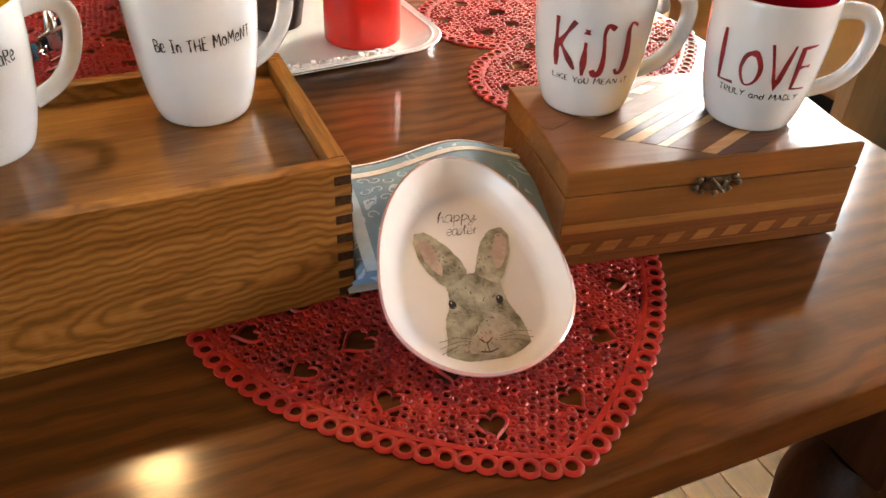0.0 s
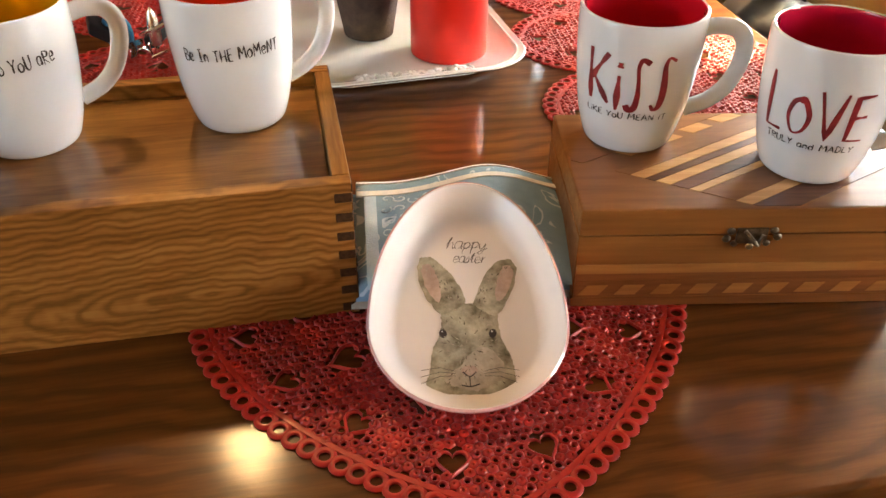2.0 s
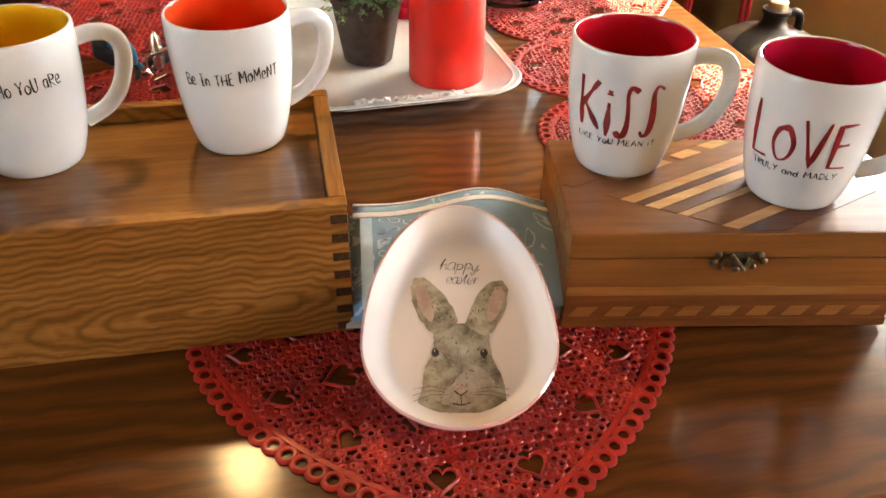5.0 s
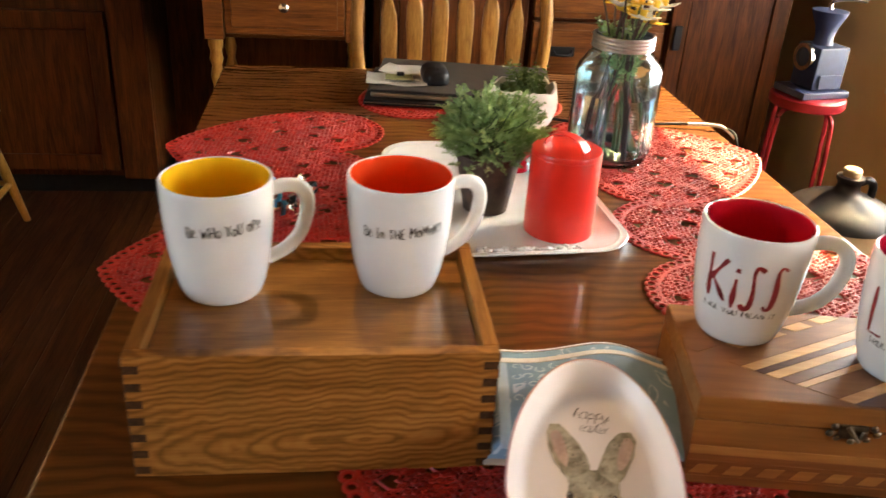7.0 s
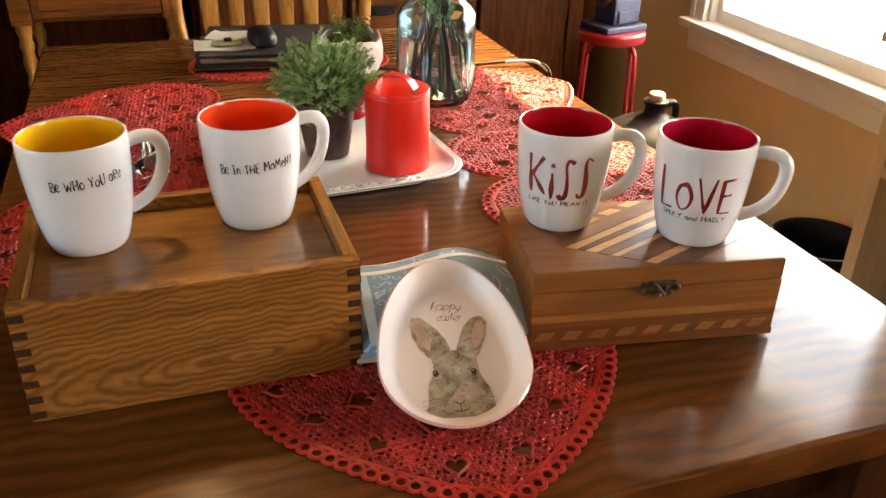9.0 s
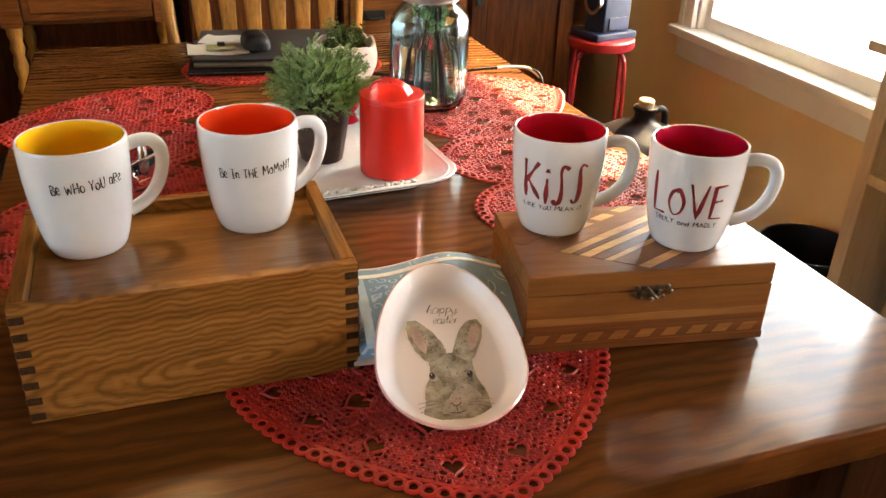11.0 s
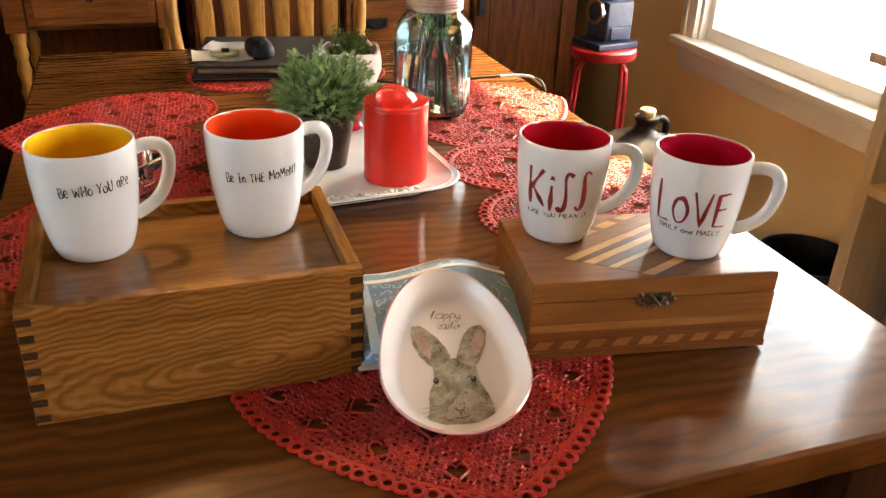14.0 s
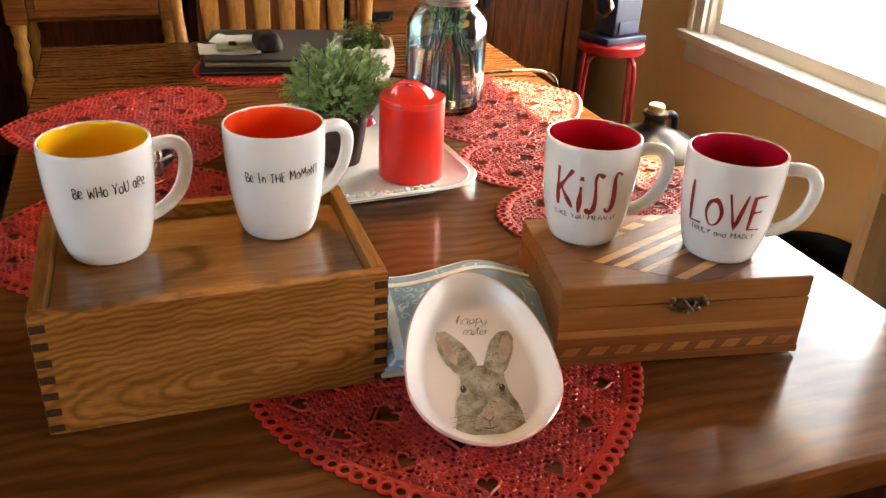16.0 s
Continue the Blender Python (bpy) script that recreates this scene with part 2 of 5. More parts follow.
M_PAPER_INK = mottled("olive_print", (0.2, 0.22, 0.08), (0.32, 0.32, 0.14), 80, 0.7)
M_CLOTH_SIDE = mottled("oatmeal_cloth", (0.3, 0.24, 0.19), (0.5, 0.43, 0.36), 60, 0.9, relief=0.4, fine=700)
M_CLOTH_WHITE = mottled("white_woven_stripe", (0.62, 0.64, 0.64), (0.75, 0.77, 0.77), 90, 0.9, relief=0.4, fine=900)
M_CLOTH_PALE = mottled("pale_blue_weave", (0.4, 0.57, 0.72), (0.5, 0.67, 0.8), 90, 0.9, relief=0.4, fine=900)
M_WALL = mottled("tan_wall_paint", (0.8, 0.54, 0.25), (0.86, 0.6, 0.3), 3, 0.6, relief=0.08, fine=90)
M_TRIM = mottled("cream_trim_paint", (0.78, 0.72, 0.62), (0.84, 0.79, 0.7), 8, 0.4, relief=0.04)
# ceiling out of view, made dark to hold down bounce and table reflections
M_CEIL = wood("dark_ceiling_boards", (0.06, 0.025, 0.01), (0.11, 0.05, 0.02), (0.16, 0.08, 0.035), "y", 0.8, 0.6)
M_STOOL = mottled("red_painted_metal", (0.24, 0.009, 0.014), (0.33, 0.014, 0.02), 30, 0.3, coat=0.3)
M_NAVY = mottled("navy_enamel", (0.008, 0.013, 0.038), (0.016, 0.025, 0.068), 30, 0.45)
M_JUG_TOP = mottled("brown_slip_glaze", (0.008, 0.008, 0.011), (0.028, 0.018, 0.014), 18, 0.42, coat=0.08, spec=0.2)
M_JUG_BODY = mottled("buff_stoneware", (0.52, 0.38, 0.22), (0.6, 0.46, 0.28), 12, 0.25, coat=0.5)
M_OUTSIDE = glow("bright_daylight", (1.0, 0.99, 0.96), 4.2)
M_BULB = glow("warm_bulb", (1.0, 0.62, 0.24), 6.0)
M_DARKGLASS = mottled("dark_leaded_glass", (0.008, 0.008, 0.009), (0.02, 0.02, 0.02), 12, 0.08)
M_BLUE = mottled("blue_plastic", (0.02, 0.2, 0.42), (0.04, 0.28, 0.52), 40, 0.3)
M_WATERCOLOUR = mottled("grey_watercolour", (0.13, 0.12, 0.08), (0.56, 0.54, 0.43), 85, 0.15, coat=0.5)
M_LOZENGE = wood("pale_cedar_inlay", (0.21, 0.088, 0.023), (0.27, 0.12, 0.033), (0.33, 0.155, 0.046), "x", 1.4, 0.34, coat=0.3, relief=0.04)
M_WATERDARK = mottled("dark_watercolour", (0.08, 0.065, 0.05), (0.2, 0.17, 0.13), 160, 0.15, coat=0.5)
M_WATERPALE = mottled("pale_watercolour", (0.3, 0.27, 0.21), (0.56, 0.51, 0.43), 110, 0.15, coat=0.5)
M_WATERPINK = mottled("pink_watercolour", (0.4, 0.3, 0.25), (0.6, 0.48, 0.42), 130, 0.15, coat=0.5)


def towel_cloth():
    """Blue-grey woven cloth with a pale scroll figure."""
    m, nodes, links, b = base_material("blue_woven_cloth", 0.85)
    v = mapped(nodes, links, (1, 1, 1))
    n = noise_node(nodes, links, v, 26, 2, 0.4, 2.2)
    r = ramp(nodes, [(0.0, (0.15, 0.27, 0.42)), (0.5, (0.21, 0.35, 0.52)), (0.57, (0.21, 0.35, 0.52)), (0.585, (0.5, 0.63, 0.76)), (0.62, (0.5, 0.63, 0.76)), (0.64, (0.18, 0.32, 0.48))])
    links.new(n.outputs[0], r.inputs[0])
    links.new(r.outputs[0], b.inputs["Base Color"])
    f = noise_node(nodes, links, v, 900, 3)
    bump(nodes, links, b, f.outputs[0], 0.4, 0.001)
    return m


M_TOWEL = towel_cloth()


# ---- mesh helpers ----
def part(name, bm, mat, parent=None, label="", smooth=True):
    me = bpy.data.meshes.new(name)
    bmesh.ops.recalc_face_normals(bm, faces=bm.faces)
    bm.to_mesh(me)
    bm.free()
    if smooth:
        me.shade_smooth()
        me.set_sharp_from_angle(angle=radians(38))
    me.materials.append(mat)
    ob = new(name, me)
    if smooth and len(me.vertices) > 8:
        ob.modifiers.new("even_faces", "WEIGHTED_NORMAL").keep_sharp = True
    ob.parent = parent
    if label:
        ob["label"] = label
    return ob


def thing(name, m, label, category, group="", kind=""):
    ob = new(name)
    ob.empty_display_size = 0.02
    ob.matrix_world = m
    return tagged(ob, label, category, group, kind)


def box(bm, x0, x1, y0, y1, z0, z1, bevel=0.0, seg=2, m=None):
    t = bmesh.new()
    vs = bmesh.ops.create_cube(t, size=1.0)["verts"]
    for v in vs:
        v.co = Vector(((x0 + x1) / 2 + v.co.x * (x1 - x0), (y0 + y1) / 2 + v.co.y * (y1 - y0), (z0 + z1) / 2 + v.co.z * (z1 - z0)))
    if bevel:
        bmesh.ops.bevel(t, geom=list(t.edges), offset=bevel, segments=seg, profile=0.5, affect="EDGES")
    add_mesh(bm, t, m)
    return bm


def add_mesh(bm, t, m=None):
    """Adds the bmesh t to bm and frees it."""
    if m is not None:
        bmesh.ops.transform(t, matrix=m, verts=t.verts)
    me = bpy.data.meshes.new("tmp")
    t.to_mesh(me)
    t.free()
    bm.from_mesh(me)
    bpy.data.meshes.remove(me)


def cube(*a, **k):
    return box(bmesh.new(), *a, **k)


def lathe(profile, seg=48, closed_ends=True, bm=None, wobble=None):
    """Turns (radius, height) pairs round z."""
    bm = bm or bmesh.new()
    rings = []
    for r, z in profile:
        ring = []
        for i in range(seg):
            a = 2 * math.pi * i / seg
            k = wobble(a, z) if wobble else 1.0
            ring.append(bm.verts.new((r * k * math.cos(a), r * k * math.sin(a), z)))
        rings.append(ring)
    for a, b in zip(rings, rings[1:]):
        for i in range(seg):
            bm.faces.new((a[i], a[(i + 1) % seg], b[(i + 1) % seg], b[i]))
    if closed_ends:
        for ring in (rings[0], rings[-1]) if closed_ends != "last" else (rings[-1],):
            bm.faces.new(ring)
    return bm


def tube(points, radius, seg=8, bm=None, flat=1.0, closed=False, up=(0, 0, 1)):
    """A rod along points; radius may be one number or one for each point."""
    bm = bm or bmesh.new()
    pts = [Vector(p) for p in points]
    rad = radius if isinstance(radius, (list, tuple)) else [radius] * len(pts)
    rings, n = [], len(pts)
    for i, p in enumerate(pts):
        if closed:
            d = (pts[(i + 1) % n] - pts[i - 1]).normalized()
        else:
            d = (pts[min(i + 1, n - 1)] - pts[max(i - 1, 0)]).normalized()
        u = Vector(up)
        if abs(d.dot(u)) > 0.95:
            u = Vector((1, 0, 0)) if abs(d.x) < 0.9 else Vector((0, 1, 0))
        s = d.cross(u).normalized()
        w = s.cross(d)
        rings.append([bm.verts.new(p + s * (math.cos(2 * math.pi * k / seg) * rad[i]) + w * (math.sin(2 * math.pi * k / seg) * rad[i] * flat)) for k in range(seg)])
    for a, b in zip(rings, rings[1:] + ([rings[0]] if closed else [])):
        for k in range(seg):
            bm.faces.new((a[k], a[(k + 1) % seg], b[(k + 1) % seg], b[k]))
    if not closed:
        bm.faces.new(rings[0])
        bm.faces.new(rings[-1])
    return bm


def slab(outline, z0, z1, bm=None):
    """A flat plate of the outline's shape."""
    bm = bm or bmesh.new()
    lo = [bm.verts.new((x, y, z0)) for x, y in outline]
    hi = [bm.verts.new((x, y, z1)) for x, y in outline]
    n = len(outline)
    for i in range(n):
        bm.faces.new((lo[i], lo[(i + 1) % n], hi[(i + 1) % n], hi[i]))
    bm.faces.new(lo)
    bm.faces.new(hi)
    return bm


def spline(points, n):
    """Points on a smooth curve through the given ones."""
    pts = [Vector(p) for p in points]
    out = []
    for i in range(len(pts) - 1):
        p0, p1, p2, p3 = pts[max(i - 1, 0)], pts[i], pts[i + 1], pts[min(i + 2, len(pts) - 1)]
        for k in range(n):
            t = k / n
            out.append(0.5 * ((2 * p1) + (p2 - p0) * t + (2 * p0 - 5 * p1 + 4 * p2 - p3) * t * t + (3 * p1 - p0 - 3 * p2 + p3) * t ** 3))
    return out + [pts[-1]]


# hand-drawn letters: width, then strokes as points in a box one high
GLYPH = {}
GLYPH["A"] = (0.55, [(0.0, 0), (0.27, 1), (0.55, 0)], [(0.1, 0.35), (0.45, 0.38)])
GLYPH["B"] = (0.5, [(0.05, 0), (0.05, 1)], [(0.05, 1), (0.4, 0.9), (0.38, 0.6), (0.08, 0.52), (0.5, 0.4), (0.46, 0.06), (0.05, 0)])
GLYPH["D"] = (0.5, [(0.05, 0), (0.05, 1)], [(0.05, 1), (0.42, 0.8), (0.5, 0.4), (0.32, 0.06), (0.05, 0)])
GLYPH["E"] = (0.45, [(0.42, 1), (0.06, 0.96), (0.04, 0.02), (0.45, 0)], [(0.05, 0.52), (0.36, 0.55)])
GLYPH["H"] = (0.55, [(0.04, 0), (0.06, 1)], [(0.5, 0), (0.52, 1)], [(0.05, 0.45), (0.5, 0.5)])
GLYPH["I"] = (0.4, [(0.2, 0), (0.2, 1)], [(0.03, 1), (0.38, 1)], [(0.02, 0), (0.38, 0)])
GLYPH["K"] = (0.55, [(0.06, 0), (0.05, 1)], [(0.5, 0.98), (0.07, 0.4)], [(0.14, 0.52), (0.55, 0.0)])
GLYPH["L"] = (0.45, [(0.06, 1), (0.04, 0.02), (0.45, 0.03)])
GLYPH["M"] = (0.7, [(0.03, 0), (0.1, 1), (0.34, 0.35), (0.6, 1), (0.68, 0)])
GLYPH["N"] = (0.55, [(0.04, 0), (0.06, 1), (0.48, 0.02), (0.52, 1)])
GLYPH["R"] = (0.5, [(0.05, 0), (0.05, 1)], [(0.05, 1), (0.45, 0.86), (0.4, 0.58), (0.06, 0.48), (0.5, 0.0)])
GLYPH["S"] = (0.42, [(0.42, 0.93), (0.26, 1.0), (0.19, 0.85), (0.22, 0.6), (0.24, 0.3), (0.2, 0.06), (0.08, 0.0), (0.0, 0.1)])
GLYPH["T"] = (0.5, [(0.25, 0), (0.25, 1)], [(0.0, 0.97), (0.5, 1.0)])
GLYPH["U"] = (0.5, [(0.03, 1), (0.05, 0.25), (0.25, 0.0), (0.45, 0.25), (0.48, 1)])
GLYPH["V"] = (0.5, [(0.0, 1), (0.26, 0.0), (0.5, 1)])
GLYPH["W"] = (0.75, [(0.0, 0.95), (0.17, 0.0), (0.37, 0.7), (0.57, 0.0), (0.75, 1.0)])
GLYPH["Y"] = (0.5, [(0.0, 1), (0.25, 0.5)], [(0.5, 1), (0.25, 0.5), (0.2, 0.0)])
GLYPH["a"] = (0.42, [(0.38, 0.66), (0.12, 0.68), (0.0, 0.35), (0.12, 0.02), (0.34, 0.2), (0.38, 0.66), (0.38, 0.1), (0.44, 0.02)])
GLYPH["d"] = (0.45, [(0.36, 0.5), (0.14, 0.6), (0.0, 0.3), (0.14, 0.0), (0.36, 0.16), (0.4, 1.0), (0.38, 0.0)])
GLYPH["e"] = (0.42, [(0.04, 0.34), (0.36, 0.42), (0.3, 0.68), (0.1, 0.66), (0.0, 0.34), (0.14, 0.02), (0.42, 0.12)])
GLYPH["h"] = (0.42, [(0.0, 0.3), (0.14, 1.0), (0.2, 1.05), (0.1, 0.6), (0.06, 0.0), (0.14, 0.45), (0.3, 0.6), (0.34, 0.3), (0.36, 0.02), (0.48, 0.1)])
GLYPH["i"] = (0.14, [(0.06, 0.0), (0.08, 0.64)], [(0.085, 0.78), (0.095, 0.87)])
GLYPH["n"] = (0.42, [(0.03, 0.62), (0.04, 0.0)], [(0.04, 0.4), (0.2, 0.64), (0.36, 0.5), (0.38, 0.0)])
GLYPH["o"] = (0.45, [(0.28, 0.7), (0.08, 0.6), (0.0, 0.3), (0.14, 0.02), (0.36, 0.1), (0.44, 0.4), (0.28, 0.7), (0.2, 0.62)])
GLYPH["p"] = (0.42, [(0.0, 0.2), (0.1, 0.6), (0.06, -0.45), (0.1, 0.4), (0.26, 0.6), (0.38, 0.35), (0.24, 0.04), (0.1, 0.1), (0.45, 0.12)])
GLYPH["r"] = (0.36, [(0.0, 0.2), (0.1, 0.6), (0.08, 0.0), (0.14, 0.4), (0.34, 0.58)])
GLYPH["s"] = (0.34, [(0.0, 0.1), (0.2, 0.66), (0.28, 0.3), (0.2, 0.02), (0.02, 0.04), (0.36, 0.14)])
GLYPH["t"] = (0.36, [(0.0, 0.2), (0.2, 1.0), (0.14, 0.2), (0.24, 0.0), (0.38, 0.14)], [(0.02, 0.66), (0.34, 0.7)])
GLYPH["y"] = (0.42, [(0.0, 0.55), (0.06, 0.1), (0.2, 0.04), (0.34, 0.55), (0.3, -0.1), (0.14, -0.5), (0.02, -0.3), (0.46, 0.1)])


def lettering(words, height, width, pen, curved=False, gap=0.14, seed=1, sizes=None):
    """Brush strokes as flat ribbons round the origin; sizes: for each letter its height and its lift."""
    rng = random.Random(seed)
    x, lines_ = 0.0, []
    for k, ch in enumerate(words):
        if ch == " ":
            x += 0.42
            continue
        tall, lift = sizes[k] if sizes else (rng.uniform(0.92, 1.06), rng.uniform(-0.05, 0.05))
        wide, strokes = GLYPH[ch][0], GLYPH[ch][1:]
        for st in strokes:
            pts = [Vector((x + px, lift + py * tall, 0)) for px, py in st]
            round_ = curved or len(st) > 4 and ch not in "MWNE"
            if round_:
                pts = spline(pts, 5)
            else:
                pts = [p.lerp(q, f / 5) for p, q in zip(pts, pts[1:]) for f in range(5)] + [pts[-1]]
            lines_.append(pts)
        x += wide + gap
    x -= gap
    kx = width / x
    bm = bmesh.new()
    for n, pts in enumerate(lines_):
        pts = [Vector(((p.x - x / 2) * kx, (p.y - 0.5) * height, 0)) for p in pts]
        rows = []
        for i, p in enumerate(pts):
            d = pts[min(i + 1, len(pts) - 1)] - pts[max(i - 1, 0)]
            side = Vector((-d.y, d.x, 0)).normalized()
            f = i / (len(pts) - 1)
            press = pen * (0.78 + 0.3 * math.sin(2.2 * f * math.pi + n * 1.7)) * (0.75 if i in (0, len(pts) - 1) else 1.0) * (0.85 + 0.3 * abs(side.x))
            lift_ = Vector((0, 0, 0.00002 * n))
            rows.append([bm.verts.new(p + side * press * 0.5 * s_ + lift_) for s_ in (-1, 0, 1)])
        for a, b in zip(rows, rows[1:]):
            for q in range(2):
                bm.faces.new((a[q], a[q + 1], b[q + 1], b[q]))
    return bm


def solid(name, bounds, mat, label, category="", bevel=0.0):
    return tagged(part(name, cube(*bounds, bevel=bevel), mat), label, category, kind="structure")

# ---- the room ----
TOP = 0.75                                   # table top
XE, YN, XW, YS, ZC = 1.55, 2.85, -1.9, -1.5, 2.45
WIN = (1.0, 1.965, 0.56, 1.98)               # east window opening: y0, y1, z0, z1
WIN2 = (-0.92, -0.18, 0.95, 1.55)            # unseen east window, added for light from the right front: y0, y1, z0, z1
WIN3 = (-0.75, 0.25, 0.62, 1.5)             # unseen west window, added for cool fill: y0, y1, z0, z1

floor = solid("floor", (XW - 0.2, XE + 0.2, YS - 0.2, YN + 0.2, -0.12, -0.018), M_FLOOR, "dark reddish oak floor of narrow boards", "floor")
solid("ceiling", (XW - 0.2, XE + 0.2, YS - 0.2, YN + 0.2, ZC, ZC + 0.12), M_CEIL, "unseen ceiling, dark brown boards chosen to dim the table's reflections", "ceiling")
solid("wall_north", (XW, XE, YN, YN + 0.15, 0, ZC), M_CABINET, "dark reddish wood-panelled wall behind the cabinets", "wall")


def wall_with_opening(name, axis, at, thick, span, opening, label):
    """A wall of four pieces round one opening. axis: the wall's normal."""
    bm = bmesh.new()
    s0, s1 = span
    o0, o1, z0, z1 = opening
    for a0, a1, b0, b1 in ((s0, o0, 0, ZC), (o1, s1, 0, ZC), (o0, o1, 0, z0), (o0, o1, z1, ZC)):
        if axis == "x":
            box(bm, at, at + thick, a0, a1, b0, b1)
        else:
            box(bm, a0, a1, at, at + thick, b0, b1)
    bmesh.ops.remove_doubles(bm, verts=bm.verts, dist=1e-5)
    return tagged(part(name, bm, M_WALL, smooth=False), label, "wall", kind="structure")


wall_with_opening("wall_east_2", "x", XE, 0.15, (YS, 0.4), WIN2, "warm tan painted wall with an added, unseen window")
wall_with_opening("wall_east", "x", XE, 0.15, (0.4, YN + 0.15), WIN, "warm tan painted wall under a bright window")
wall_with_opening("wall_west", "x", XW - 0.15, 0.15, (YS, YN + 0.15), WIN3, "tan painted wall with an added, unseen window")
solid("wall_south", (XW - 0.15, XE + 0.15, YS - 0.15, YS, 0, ZC), M_WALL, "plain tan painted wall", "wall")

y0, y1, z0, z1 = WIN
window_1 = thing("window_1", pose(XE, (y0 + y1) / 2, z0), "cream painted sash window full of white daylight", "window", kind="structure")
w = (y1 - y0) / 2
hgt = z1 - z0
for sgn in (-1, 1):
    part("casing", cube(-0.02, -0.001, sgn * w - (0.0 if sgn > 0 else 0.07), sgn * w + (0.07 if sgn > 0 else 0.0), 0.0045, hgt + 0.08, bevel=0.004), M_TRIM, window_1)
    part("casing_bead", cube(-0.028, -0.0205, sgn * (w + 0.054) - 0.012, sgn * (w + 0.054) + 0.012, 0.0045, hgt + 0.07, bevel=0.004), M_TRIM, window_1)
    part("jamb", cube(0.0, 0.15, sgn * w - 0.012, sgn * w + 0.012, 0.0045, hgt), M_TRIM, window_1)
part("head", cube(-0.02, -0.001, -w, w, hgt, hgt + 0.085, bevel=0.004), M_TRIM, window_1)
part("window_sill", cube(-0.055, 0.15, -w - 0.085, w + 0.085, -0.024, 0.004, bevel=0.006), M_TRIM, window_1)
part("apron", cube(-0.018, -0.001, -w - 0.07, w + 0.07, -0.1, -0.0245, bevel=0.004), M_TRIM, window_1)
for k, (za, zb, xo) in enumerate(((0.0045, hgt / 2 + 0.02, 0.022), (hgt / 2 - 0.02, hgt - 0.004, 0.062))):
    bm = bmesh.new()
    box(bm, xo, xo + 0.035, -w + 0.014, -w + 0.04, za, zb)
    box(bm, xo, xo + 0.035, w - 0.04, w - 0.014, za, zb)
    box(bm, xo + 0.001, xo + 0.034, -w + 0.04, w - 0.04, za, za + 0.042)
    box(bm, xo + 0.001, xo + 0.034, -w + 0.04, w - 0.04, zb - 0.04, zb)
    sash = part("sash", bm, M_TRIM, window_1, smooth=False)
    pane = part("pane", cube(xo + 0.015, xo + 0.019, -w + 0.038, w - 0.038, za + 0.04, zb - 0.038), M_PANE, sash)
    pane.visible_shadow = False
# frames of the two unseen windows that were added to hold fill lamps
for nm, m_, half, ht in (("fill_window_2", pose(XE, (WIN2[0] + WIN2[1]) / 2, WIN2[2], 0, 0, 90), (WIN2[1] - WIN2[0]) / 2, WIN2[3] - WIN2[2]),
                         ("fill_window_3", pose(XW, (WIN3[0] + WIN3[1]) / 2, WIN3[2], 0, 0, -90), (WIN3[1] - WIN3[0]) / 2, WIN3[3] - WIN3[2])):
    wd = thing(nm, m_, "plain cream painted window, unseen, added round a fill lamp", "window", kind="structure")
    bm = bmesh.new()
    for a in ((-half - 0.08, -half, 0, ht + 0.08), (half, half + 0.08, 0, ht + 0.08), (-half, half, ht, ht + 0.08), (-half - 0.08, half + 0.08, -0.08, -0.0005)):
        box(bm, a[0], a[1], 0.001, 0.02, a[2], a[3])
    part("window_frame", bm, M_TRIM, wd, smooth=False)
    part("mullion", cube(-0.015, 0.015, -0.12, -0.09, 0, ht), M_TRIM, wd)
tagged(part("backdrop", cube(4.4, 4.42, -3.5, 6.5, -1.5, 3.6), M_OUTSIDE), "overexposed white daylight outside the window", "backdrop", kind="structure")

# ---- the dining table ----
TX0, TX1, TY0, TY1 = -0.372, 0.5, 0.0, 1.39
table = thing("dining_table", pose((TX0 + TX1) / 2, (TY0 + TY1) / 2, 0), "glossy dark oak dining table with a moulded edge", "table")
hw, hl = (TX1 - TX0) / 2, (TY1 - TY0) / 2
part("tabletop", cube(-hw, hw, -hl, hl, TOP - 0.036, TOP, bevel=0.0045, seg=3), M_TABLE, table)
part("edge_moulding", cube(-hw + 0.012, hw - 0.012, -hl + 0.012, hl - 0.012, TOP - 0.0445, TOP - 0.0365, bevel=0.003, seg=2), M_TABLE_EDGE, table)
for sgn in (-1, 1):
    part("apron", cube(-hw + 0.11, hw - 0.11, sgn * (hl - 0.07) - 0.011, sgn * (hl - 0.07) + 0.011, TOP - 0.13, TOP - 0.045), M_LEG, table)
    part("apron", cube(sgn * (hw - 0.07) - 0.011, sgn * (hw - 0.07) + 0.011, -hl + 0.11, hl - 0.11, TOP - 0.13, TOP - 0.045), M_LEG, table)
LEG = [(0.024, 0.0), (0.032, 0.03), (0.024, 0.06), (0.034, 0.16), (0.052, 0.3), (0.066, 0.4), (0.07, 0.46), (0.06, 0.51), (0.044, 0.531)]
for sx in (-1, 1):
    for sy in (-1, 1):
        bm = lathe(LEG, 20)
        box(bm, -0.042, 0.042, -0.042, 0.042, 0.532, TOP - 0.046, bevel=0.004)
        leg = part("leg", bm, M_LEG, table)
        leg.location = (sx * (hw - 0.075), sy * (hl - 0.075), 0)


